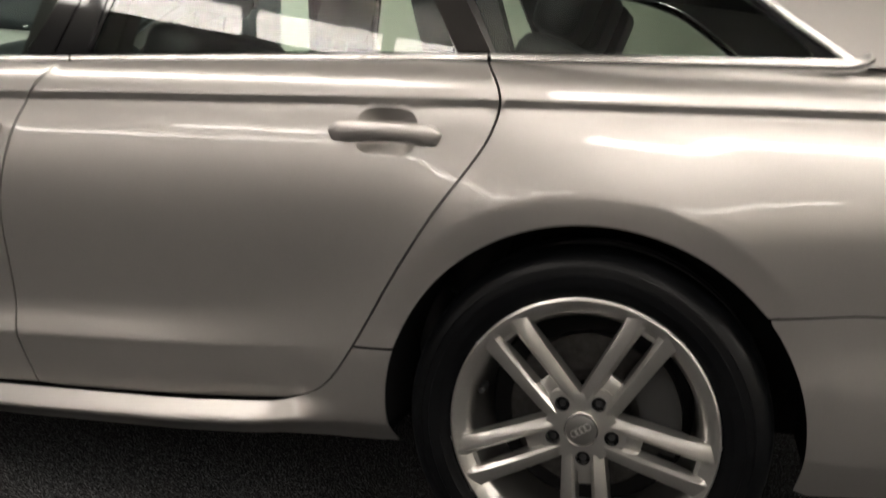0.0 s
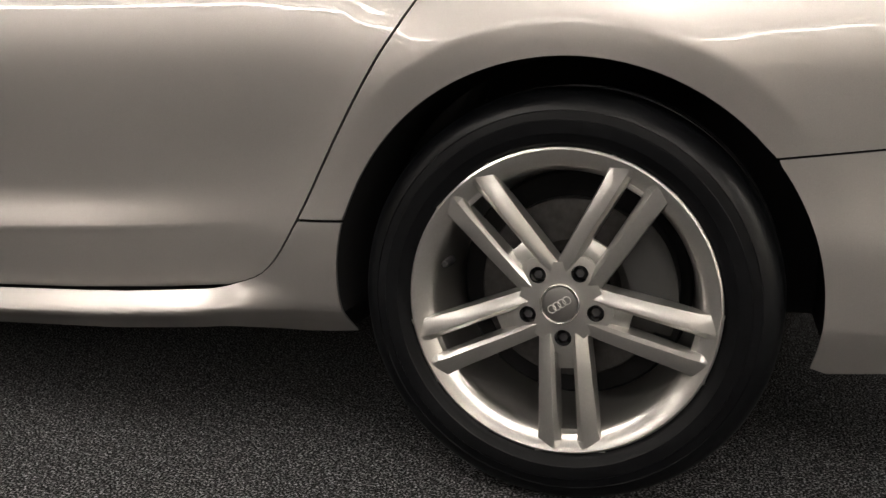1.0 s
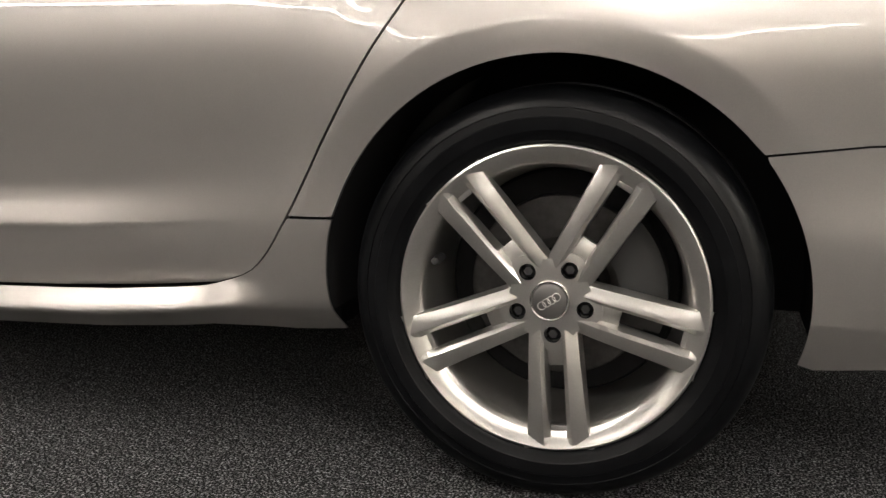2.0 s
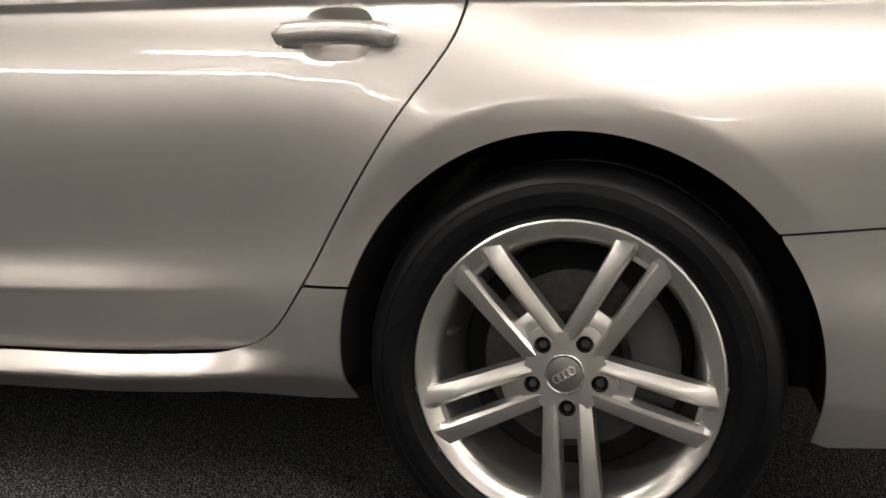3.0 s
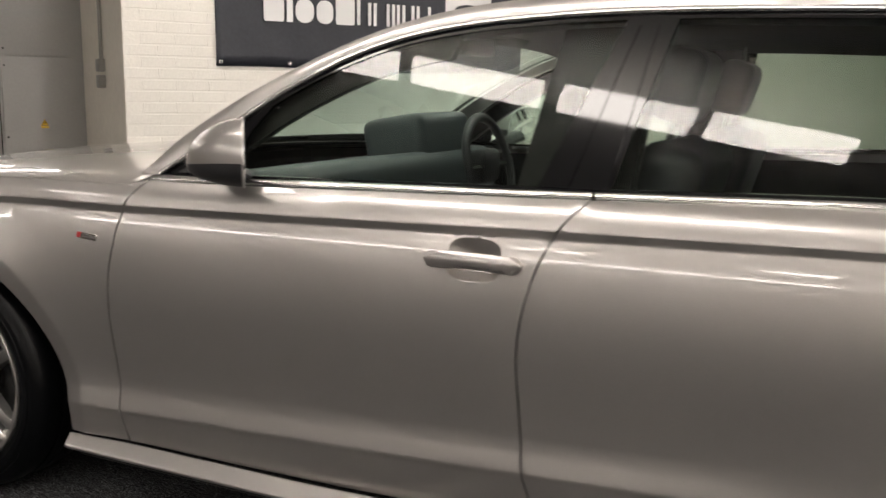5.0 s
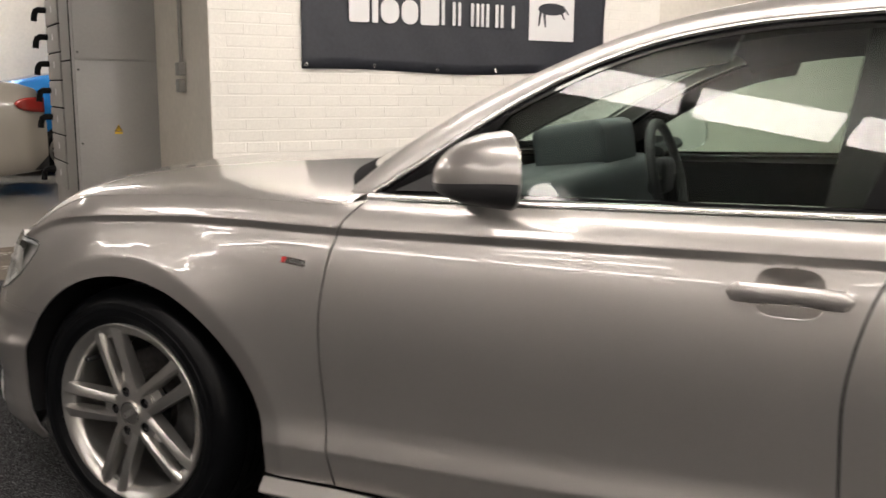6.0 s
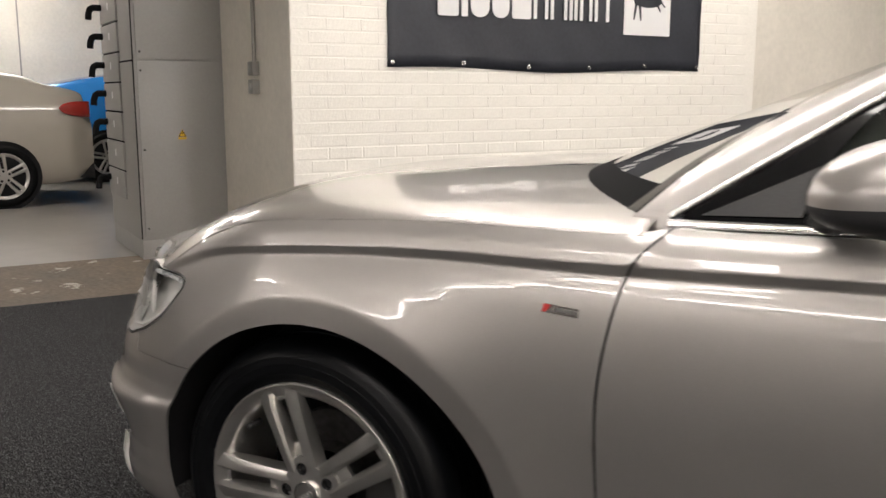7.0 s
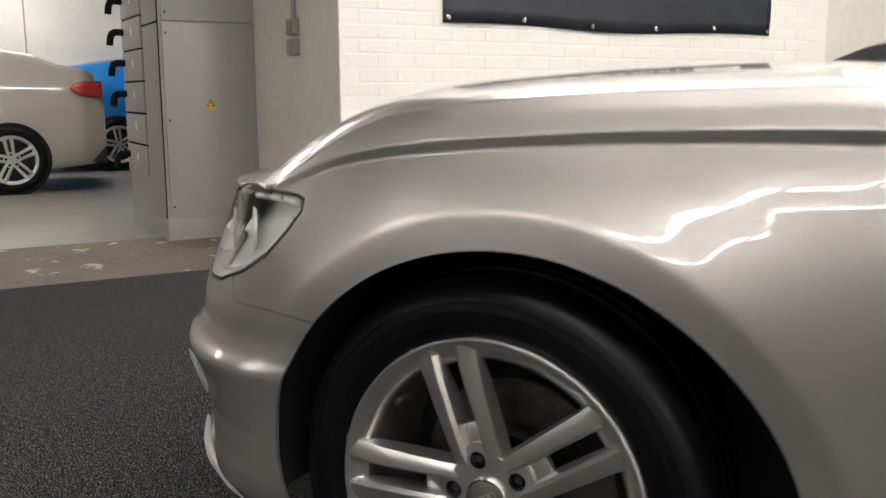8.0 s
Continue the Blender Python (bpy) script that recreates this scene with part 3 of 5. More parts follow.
# ---- the car's wheels ----
def arm_mesh(bm, angle, side):
    """One of the paired spokes: a broad face with a ridge near its inner edge, steep towards the pocket, running out into the lip."""
    stations = ((0.040, 0.0255, 0.0120, 0.0145, 0.012, 0.036), (0.075, 0.0270, 0.0125, 0.0150, 0.005, 0.040), (0.12, 0.0285, 0.0135, 0.0160, 0.001, 0.038),
                (0.17, 0.0300, 0.0150, 0.0172, -0.002, 0.034), (0.203, 0.0312, 0.0160, 0.0180, -0.0030, 0.026), (0.2225, 0.0320, 0.0170, 0.0192, -0.0005, 0.012),
                (0.2325, 0.0324, 0.0185, 0.0215, -0.0018, 0.005), (0.2390, 0.0326, 0.0195, 0.0235, -0.0022, 0.004))
    rings = []
    ca, sa = math.cos(angle), math.sin(angle)
    for r, off, top, base, y0, deep in stations:
        ring = []
        for t, y in ((-base, y0 + deep), (-base, y0 + deep * 0.5), (-top * 0.96, y0 + min(0.006, deep * 0.4)), (-top * 0.55, y0), (-top * 0.25, y0 + 0.0004), (top * 0.5, y0 + 0.0030), (top, y0 + min(0.0062, deep * 0.42)), (base, y0 + deep * 0.55), (base, y0 + deep)):
            u = side * (off + t)
            ring.append(bm.verts.new((r * ca - u * sa, y, r * sa + u * ca)))
        rings.append(ring)
    for a, b in zip(rings, rings[1:]):
        for i in range(len(a) - 1):
            bm.faces.new((a[i], a[i + 1], b[i + 1], b[i]))
    bm.faces.new(rings[-1])


def build_rim():
    """Barrel and lip; y grows inward from the wheel's face."""
    return revolve([(0.190, 0.205), (0.196, 0.150), (0.200, 0.09), (0.2035, 0.05), (0.206, 0.03), (0.2095, 0.018), (0.216, 0.010), (0.2265, 0.0035), (0.2345, -0.0015), (0.2395, -0.003), (0.2425, -0.001), (0.2435, 0.004), (0.242, 0.012), (0.225, 0.02), (0.218, 0.2)], 120)


def build_spoke(side):
    bm = bmesh.new()
    arm_mesh(bm, 0.0, side)
    bmesh.ops.recalc_face_normals(bm, faces=bm.faces)
    return shade(bm, 20)


def build_hub():
    """The hub's face with its bolt wells."""
    n = 160
    outline = []
    for i in range(n):
        t = 2 * math.pi * i / n
        k = math.cos(5 * (t - radians(-90)))
        r = 0.074 + 0.009 * k
        outline.append((r * math.cos(t), r * math.sin(t)))
    wells = [[(0.056 * math.cos(radians(-90 + 72 * k)) + 0.0135 * math.cos(2 * math.pi * i / 20), 0.056 * math.sin(radians(-90 + 72 * k)) + 0.0135 * math.sin(2 * math.pi * i / 20)) for i in range(20)] for k in range(5)]
    dome = lambda x, z, d=0.0: Vector((x, 0.010 + 1.6 * max(0.0, math.hypot(x, z) - 0.035) ** 2 + d, z))
    return sheet(outline, dome, 0.008, 0.03, holes=wells, edge=0.005)


def build_tyre():
    pr = [(0.222, 0.030), (0.236, 0.014), (0.2445, 0.004), (0.252, -0.001), (0.262, -0.004), (0.2635, -0.0055), (0.272, -0.007), (0.283, -0.0075), (0.284, -0.006), (0.297, -0.004), (0.298, -0.0055), (0.306, -0.002),
          (0.3165, 0.007), (0.324, 0.018), (0.3285, 0.030), (0.331, 0.050), (0.332, 0.066), (0.326, 0.067), (0.326, 0.075), (0.333, 0.076), (0.333, 0.105), (0.326, 0.106), (0.326, 0.114), (0.333, 0.115),
          (0.333, 0.145), (0.326, 0.146), (0.326, 0.154), (0.332, 0.155), (0.329, 0.195), (0.315, 0.22), (0.29, 0.232), (0.25, 0.226), (0.222, 0.20)]
    return revolve(pr, 120, angle=30)


RIM_MESH = bpy.data.meshes.new("rim")
_b = build_rim()
_b.to_mesh(RIM_MESH)
_b.free()
TYRE_MESH = bpy.data.meshes.new("tyre")
_b = build_tyre()
_b.to_mesh(TYRE_MESH)
_b.free()


def ready(name, bm, mat):
    me = bpy.data.meshes.new(name)
    bm.to_mesh(me)
    bm.free()
    me.materials.append(mat)
    return me


RIM_MESH.materials.append(ALLOY)
SPOKES = [ready("spoke", build_spoke(side), ALLOY) for side in (-1, 1)]
HUB_MESH = build_hub()
HUB_MESH.materials.append(ALLOY)
WEB_MESH = ready("web", box(0.042, 0.016, 0.034, m=Matrix.Translation((0.089, 0.031, -0.017)) @ Matrix.Rotation(radians(7), 4, "Z"), bevel=0.004), ALLOY)
PAD_MESH = ready("pad", box(0.014, 0.02, 0.040, (0.2125, 0.022, -0.020), 0.003), ALLOY)


def alloy_parts(rim):
    part("hub", HUB_MESH, None, rim)
    for k in range(5):
        at = Matrix.Rotation(-radians(-90 + 72 * k), 4, "Y")
        for me in SPOKES:
            part("spoke", me, None, rim, at=at)
        part("spoke_web", WEB_MESH, None, rim, at=at)
        part("spoke_foot", PAD_MESH, None, rim, at=at)


TYRE_MESH.materials.append(RUBBER)
CAP_MESH = ready("cap", revolve([(0.0, 0.0005), (0.020, 0.001), (0.0265, 0.003), (0.0275, 0.0045), (0.029, 0.0045), (0.0305, 0.006), (0.0305, 0.02)], 48), CAP_GREY)
RING_BM = None
for _i in range(4):
    RING_BM = join(RING_BM, tube([(-0.0135 + 0.009 * _i + 0.0062 * math.cos(2 * math.pi * k / 20), -0.0004, 0.0062 * math.sin(2 * math.pi * k / 20)) for k in range(20)], 0.0009, 6, closed=True))
EMBLEM_MESH = ready("emblem", RING_BM, ALLOY)
CAPRING_MESH = ready("cap_ring", revolve([(0.0285, 0.006), (0.0285, 0.0025), (0.0305, 0.002), (0.0315, 0.0035), (0.0315, 0.012)], 48), CHROME)
BOLT_MESH = ready("bolt", revolve([(0.0, 0.018), (0.007, 0.018), (0.0085, 0.020), (0.0125, 0.026), (0.0125, 0.04)], 6), BLACK)
WELL_MESH = ready("well", revolve([(0.0, 0.034), (0.0134, 0.034), (0.0134, 0.012)], 20), SHADOW_GAP)
DISC_MESH = ready("brake_disc", revolve([(0.07, 0.085), (0.075, 0.100), (0.082, 0.118), (0.150, 0.118), (0.152, 0.12), (0.152, 0.142), (0.08, 0.142)], 64), STEEL)
BACK_MESH = ready("backplate", revolve([(0.0, 0.150), (0.14, 0.150), (0.19, 0.152), (0.2, 0.165)], 48), SHADOW_GAP)
_b = revolve([(0.100, 0.075), (0.155, 0.070), (0.175, 0.080), (0.175, 0.15), (0.10, 0.15)], 14, close=True, a0=radians(-25), a1=radians(45))
CALIPER_MESH = ready("caliper", _b, DARK_METAL)
VALVE_MESH = ready("valve", revolve([(0.0, 0.010), (0.004, 0.010), (0.0062, 0.013), (0.0062, 0.030), (0.0078, 0.034), (0.0078, 0.05)], 14), BLACK)


def car_wheel(x, y, flip, turn):
    """A wheel of the estate car: the rim with its tyre, cap, bolts and brake."""
    m = Matrix.Translation((x, y, HUB_Z)) @ (Matrix.Rotation(math.pi, 4, "Z") if flip else Matrix())
    rim = part("wheel", RIM_MESH, None, car, "silver five double-spoke alloy wheel", at=m @ Matrix.Rotation(radians(turn), 4, "Y"))
    part("tyre", TYRE_MESH, None, rim, "black rubber tyre")
    alloy_parts(rim)
    part("centre_cap", CAP_MESH, None, rim)
    part("emblem", EMBLEM_MESH, None, rim, "raised chrome rings", at=Matrix.Rotation(radians(-turn + (0 if flip else -34)), 4, "Y"))
    part("cap_ring", CAPRING_MESH, None, rim)
    for k in range(5):
        a = radians(-90 + 72 * k)
        at = Matrix.Translation((0.056 * math.cos(a), 0, 0.056 * math.sin(a)))
        part("wheel_bolt", BOLT_MESH, None, rim, at=at)
        part("bolt_well", WELL_MESH, None, rim, at=at)
    part("valve", VALVE_MESH, None, rim, at=Matrix.Translation((0.195 * math.cos(radians(160)), 0.0, 0.195 * math.sin(radians(160)))))
    part("brake_disc", DISC_MESH, None, rim)
    part("brake_caliper", CALIPER_MESH, None, rim)
    part("brake_backplate", BACK_MESH, None, rim)


car_wheel(REAR_AXLE, 0.032, False, -5.5)
car_wheel(FRONT_AXLE, 0.032, False, 19.0)
car_wheel(REAR_AXLE, 2 * MID - 0.032, True, 10.0)
car_wheel(FRONT_AXLE, 2 * MID - 0.032, True, 30.0)


def build_liners():
    """Dark arch liners, floor pan and the brace behind the wheels."""
    for (cx, cz, a, b) in ARCHES:
        for flip in (False, True):
            bm = bmesh.new()
            rows = []
            ring = arc(cx, cz, a + 0.012, b + 0.012, -8, 188, 36)
            for y in (0.012, 0.05, 0.18, 0.33):
                rows.append([])
                for x, z in ring:
                    yy = y + max(0.0, flank(x, max(z, 0.15)).y - 0.002 + interp(z, (0.17, 0.28), (0.08, 0.0))) * (1 - y / 0.33)
                    rows[-1].append(bm.verts.new((x, (2 * MID - yy) if flip else yy, z)))
            for p, q in zip(rows, rows[1:]):
                for i in range(len(p) - 1):
                    bm.faces.new((p[i], p[i + 1], q[i + 1], q[i]))
            bm.faces.new(rows[-1])
            bmesh.ops.recalc_face_normals(bm, faces=bm.faces)
            part("dark_arch", shade(bm), SHADOW_GAP, car)
    part("floor_pan", box(2.05, 1.45, 0.10, (-1.44, MID, 0.205), 0.02), SHADOW_GAP, car)
    part("front_pan", box(0.50, 1.0, 0.08, (-3.50, MID, 0.20), 0.02), SHADOW_GAP, car)
    part("rear_pan", box(0.55, 1.40, 0.12, (0.68, MID, 0.26), 0.02), SHADOW_GAP, car)
    part("rear_panel", box(0.05, 1.72, 0.72, (0.965, MID, 0.27), 0.02), PAINT, car)
    part("engine_bulkhead", box(0.9, 1.0, 0.42, (-2.85, MID, 0.28), 0.03), SHADOW_GAP, car)


build_liners()


# ---- bonnet, roof and glass ----
def grid_mesh(rows, smooth=True, flip=False):
    n = len(rows[0])
    verts = [p for r in rows for p in r]
    faces = []
    for i in range(len(rows) - 1):
        for j in range(n - 1):
            f = [i * n + j, i * n + j + 1, (i + 1) * n + j + 1, (i + 1) * n + j]
            faces.append(f[::-1] if flip else f)
    return mesh_of("grid", verts, faces, smooth)


def thick(ob, t):
    m = ob.modifiers.new("thickness", "SOLIDIFY")
    m.thickness = t
    m.offset = -1
    return ob


def build_bonnet():
    rows = []
    for i in range(46):
        s = -2.225 - (3.36 - 2.225) * i / 45
        e = flank(s, wing_top(s) - 0.0006)
        c_x = s - 0.30 - 0.22 * ramp(-s, 2.3, 3.4)
        c_z = e.z + 0.030 - 0.030 * ramp(-s, 2.8, 3.36)
        roll = (0.018 + 0.012 * ramp(-s, 2.9, 3.3)) * (1 - 0.75 * ramp(-s, 3.22, 3.37))
        row = []
        for j in range(-26, 27):
            q = (1 - abs(j) / 26.0) ** 1.6
            k = 0.10 * (1 - ramp(-s, 2.4, 3.0))
            x = e.x + (c_x - e.x) * (1 - (1 - max(0.0, q - k) / (1 - k)) ** 1.95)
            y = e.y + (MID - e.y) * q
            z = e.z + wing_top(s + 0.55 * (x - e.x)) - wing_top(s) + (c_z - e.z) * (1 - (1 - q) ** 2.4) + roll * (1 - math.exp(-q / 0.055))
            row.append(Vector((x, y if j <= 0 else 2 * MID - y, z)))
        rows.append(row)
    thick(part("bonnet", grid_mesh(rows), PAINT, car), 0.002)
    # the nose below the bonnet: grille panel
    nose = []
    for j in range(-16, 17):
        q = 1 - abs(j) / 16.0
        s = -3.62 - 0.75 * q
        top = rows[-1][26 + round(math.copysign(26 * (1 - q ** 0.625), j))]
        low = flank(s, 0.60)
        low = Vector((low.x + 0.02, low.y if j <= 0 else 2 * MID - low.y, 0.59))
        nose.append((top, low))
    g = [[t.lerp(l, k / 6.0) + Vector((0.008, 0, -0.006)) for t, l in nose] for k in range(7)]
    part("grille", grid_mesh(g), GLOSS_BLACK, car, "black front grille")


build_bonnet()

ROOF = [(-2.262, 0.950), (-2.160, 1.040), (-2.014, 1.135), (-1.914, 1.188), (-1.817, 1.234), (-1.725, 1.273), (-1.60, 1.315), (-1.47, 1.344), (-1.325, 1.362), (-1.07, 1.375), (-0.72, 1.371), (-0.233, 1.350), (0.2, 1.312), (0.5, 1.258), (0.72, 1.17), (0.90, 1.03)]
DLO = [(-2.205, 0.955), (-2.108, 1.019), (-2.006, 1.086), (-1.909, 1.149), (-1.813, 1.201), (-1.721, 1.243), (-1.60, 1.284), (-1.47, 1.310), (-1.335, 1.325), (-1.08, 1.338), (-0.72, 1.335), (-0.42, 1.323), (-0.12, 1.295), (0.06, 1.243), (0.18, 1.168), (0.288, 1.082), (0.405, 0.997)]
ROOF_LINE = curve_points(ROOF, 90)
DLO_LINE = curve_points(DLO, 90)


def inset(line, d):
    out = []
    for i, p in enumerate(line):
        a, b = line[max(0, i - 1)], line[min(len(line) - 1, i + 1)]
        t = math.hypot(b[0] - a[0], b[1] - a[1])
        out.append((p[0] + (b[1] - a[1]) / t * d, p[1] - (b[0] - a[0]) / t * d))
    return out


def line_z(line, x):
    return interp(x, [p[0] for p in line], [p[1] for p in line])


def strip(line, surf, w, h, depth=0.0):
    """A moulding of width w and height h laid along a line on a surface."""
    pts = [surf(x, z, depth) for x, z in line]
    bm = bmesh.new()
    rows = []
    for i, p in enumerate(pts):
        t = (pts[min(i + 1, len(pts) - 1)] - pts[max(0, i - 1)]).normalized()
        n = Vector((0, -0.93, 0.37))
        side = t.cross(n).normalized()
        n = side.cross(t).normalized()
        rows.append([bm.verts.new(p + side * a * w + n * b * h) for a, b in ((-0.5, -0.4), (-0.5, 0.45), (-0.32, 0.85), (0, 1.0), (0.32, 0.85), (0.5, 0.45), (0.5, -0.4))])
    for a, b in zip(rows, rows[1:]):
        for k in range(len(a) - 1):
            bm.faces.new((a[k], b[k], b[k + 1], a[k + 1]))
    bm.faces.new(rows[0])
    bm.faces.new(rows[-1])
    bmesh.ops.recalc_face_normals(bm, faces=bm.faces)
    me = bpy.data.meshes.new("strip")
    shade(bm, 60).to_mesh(me)
    bm.free()
    return me


def belt_line(x0, x1, n, up=0.0):
    return [(x, belt_z(x) + up) for x in np.linspace(x0, x1, n)]


def build_cabin():
    # cant rail and pillars in body colour
    rail = ROOF_LINE + [(0.95, 0.985)] + [(0.42, 0.986)] + DLO_LINE[::-1][1:] + [(-2.200, 0.928), (-2.292, 0.922)]
    def rail_surface(x, z, d=0.0):
        """The cant rail swells out between the window and the roof's edge."""
        lo, hi = line_z(DLO_LINE, x), line_z(ROOF_LINE, x)
        t = min(1.0, max(0.0, (z - lo) / max(0.02, hi - lo)))
        return cabin(x, z, d - 0.42 * max(0.0, z - lo) * (1 - t) * (1 - ramp(x, -0.1, 0.25)))
    both("roof_side", sheet(rail, rail_surface, 0.008, 0.014, edge=0.010), PAINT, car)
    # chrome round the windows
    top = inset(DLO_LINE, 0.006)
    both("window_trim", strip(top, cabin, 0.013, 0.007, -0.001), CHROME, car, "bright chrome window trim")
    front = [(x, z) for x, z in belt_line(-2.196, -1.084, 40, -0.002)]
    rear = belt_line(-1.077, -0.205, 40, -0.002)
    quarter = belt_line(-0.198, 0.40, 30, -0.002) + [(0.418, 0.991), (0.428, 1.000)]
    shelf = lambda x, z, d=0.0: Vector((x, 0.078 + d, z))
    for line in (front, rear, quarter):
        both("belt_trim", strip(line, shelf, 0.019, 0.010), CHROME, car, "bright chrome belt strip")
    # black window frames: the band between trim and glass
    inner_top = inset(DLO_LINE, 0.024)
    inner = [p for p in inner_top if p[1] > belt_z(p[0]) + 0.012]
    bx = lambda x, up=0.010: (x, belt_z(x) + up)
    outer = top + [bx(0.40, 0.004)] + belt_line(0.36, -2.15, 50, 0.004)
    def pane(x0l, x0h, x1l, x1h):
        """The outline of a pane between two leaning edges given at the belt and at the top."""
        zt0, zt1 = line_z(inner_top, x0h), line_z(inner_top, x1h)
        mid = [p for p in inner_top if x0h < p[0] < x1h]
        return [bx(x0l, 0.012)] + [(x0h, zt0)] + mid + [(x1h, zt1), bx(x1l, 0.012)] + belt_line(x1l - 0.05, x0l + 0.05, 16, 0.012)
    front_pane = [bx(-1.985, 0.012)] + [(-1.955, 1.060)] + [p for p in inner_top if -1.93 < p[0] < -1.075] + [(-1.072, line_z(inner_top, -1.072)), bx(-1.200, 0.012)] + belt_line(-1.25, -1.94, 16, 0.012)
    rear_pane = pane(-1.055, -0.968, -0.272, -0.436)
    q_top = [p for p in inner_top if -0.355 < p[0] < 0.33]
    quarter_pane = [bx(-0.196, 0.012), (-0.362, line_z(inner_top, -0.362))] + q_top + [bx(0.345, 0.012)] + belt_line(0.30, -0.16, 12, 0.012)
    frame = sheet(outer, lambda x, z, d=0.0: cabin(x, z, d + 0.004), 0.03, 0.02, holes=[front_pane, rear_pane, quarter_pane], edge=0.012)
    both("window_frame", frame, GLOSS_BLACK, car, "gloss black window surround")
    for name, o in (("front_window", front_pane), ("rear_window", rear_pane), ("quarter_window", quarter_pane)):
        both(name, sheet(o, lambda x, z, d=0.0: cabin(x, z, d + 0.007), 0.05, 0.0, edge=0.02), TINT, car, "tinted side window glass")
    # pillar covers
    c1 = [(-0.268, 0.998), (-0.444, 1.286), (-0.444, 1.288), (-0.384, 1.286), (-0.205, 0.998)]
    both("pillar_cover", sheet(c1, lambda x, z, d=0.0: cabin(x, z, d + 0.001), 0.03, 0.006), PILLAR, car, "dark grey pillar cover")
    b1 = [(-1.135, 0.978), (-1.040, 1.303), (-1.007, 1.303), (-1.060, 0.978)]
    both("pillar_cover", sheet(b1, lambda x, z, d=0.0: cabin(x, z, d + 0.001), 0.03, 0.006), GLOSS_BLACK, car)
    b2 = [(-1.205, 0.978), (-1.076, 1.303), (-1.045, 1.303), (-1.141, 0.978)]
    both("pillar_cover", sheet(b2, lambda x, z, d=0.0: cabin(x, z, d + 0.001), 0.03, 0.006), GLOSS_BLACK, car)
    # roof skin, headliner and the windscreen
    edge = [cabin(x, z) for x, z in ROOF_LINE if x > -1.62]
    rows = []
    for p in edge:
        row = []
        for j in range(-12, 13):
            q = 1 - abs(j) / 12.0
            y = p.y + (MID - p.y) * q
            z = p.z + 0.045 * (1 - (1 - q) ** 2.2)
            x = p.x - 0.16 * q * q * (1 - ramp(p.x, -1.6, -1.0)) + 0.06 * q * ramp(p.x, 0.4, 0.9)
            row.append(Vector((x, y if j <= 0 else 2 * MID - y, z)))
        rows.append(row)
    thick(part("roof", grid_mesh(rows, flip=True), PAINT, car), 0.012)
    lining = [[p - Vector((0, 0, 0.045 + 0.027 * (abs(k - 12) / 12.0) ** 8)) for k, p in enumerate(r)] for r in rows]
    part("headliner", grid_mesh(lining), TRIM_DARK, car)
    rails = [cabin(x, z) + Vector((0, 0.040, 0.004)) for x, z in ROOF_LINE if -0.6 < x < 0.5]
    for flip in (False, True):
        pts = [Vector((p.x, 2 * MID - p.y if flip else p.y, p.z)) for p in rails]
        pts = [pts[0] + Vector((-0.10, 0, -0.022))] + pts + [pts[-1] + Vector((0.10, 0, -0.045))]
        part("roof_rail", tube(pts, 0.012, 8), CHROME, car, "slim bright roof rail")
    # windscreen between the pillars
    left = [cabin(x, z, 0.022) for x, z in curve_points([p for p in ROOF if p[0] < -1.5], 24)]
    rows = []
    for i, p in enumerate(left):
        f = i / 23.0
        row = []
        for j in range(-12, 13):
            q = 1 - abs(j) / 12.0
            y = p.y + (MID - p.y) * q
            x = p.x - (0.34 * (1 - f) ** 2.4 + 0.012) * (1 - (1 - q) ** 2)
            z = p.z + (0.0 + 0.012 * f) * (1 - (1 - q) ** 2.2)
            row.append(Vector((x, y if j <= 0 else 2 * MID - y, z)))
        rows.append(row)
    part("windscreen", grid_mesh(rows), SCREEN, car, "clear windscreen glass")
    black = [[r[k] + Vector((0.002, 0, 0.002)) for k in range(0, 25)] for r in rows[:3]]
    part("screen_band", grid_mesh(black), SHADOW_GAP, car, "black band along the foot of the windscreen")
    for a, b in ((0, 1), (24, 23)):
        lane = [[r[a] + Vector((-0.003, 0, 0.003)), r[a].lerp(r[b], 0.45) + Vector((-0.003, 0, 0.003))] for r in rows]
        part("screen_edge", grid_mesh(lane), GLOSS_BLACK, car)
    # cowl under the screen, with two wipers
    base = rows[0]
    cowl = [[p + Vector((-0.03 - 0.20 * k / 4.0 * (0.35 + 0.65 * math.sin(math.pi * i / 24.0)), 0, -0.012 - 0.010 * k / 4.0)) for i, p in enumerate(base)] for k in range(-1, 5)]
    part("cowl", grid_mesh(cowl), SHADOW_GAP, car, "black plastic scuttle panel")
    for y0, y1, off in ((0.62, 1.22, 0.0), (1.05, 1.62, 0.03)):
        pts = []
        for k in range(9):
            y = y0 + (y1 - y0) * k / 8.0
            i = min(range(25), key=lambda n: abs(base[n].y - y))
            pts.append(Vector((base[i].x + 0.03 + 0.05 * k / 8.0 - off, y, base[i].z + 0.004 + 0.018 * k / 8.0)))
        part("wiper", tube(pts, 0.006, 8), BLACK, car)
    # tailgate glass closes the back
    back = [[Vector((0.90 + 0.07 * (1 - k / 4.0), y, 0.97 + 0.30 * k / 4.0)) for y in np.linspace(0.16, 2 * MID - 0.16, 7)] for k in range(5)]
    part("tailgate_window", grid_mesh(back), TINT, car)


PILLAR = material("pillar_film", (0.014, 0.012, 0.011), 0.55, spec=0.15)
build_cabin()


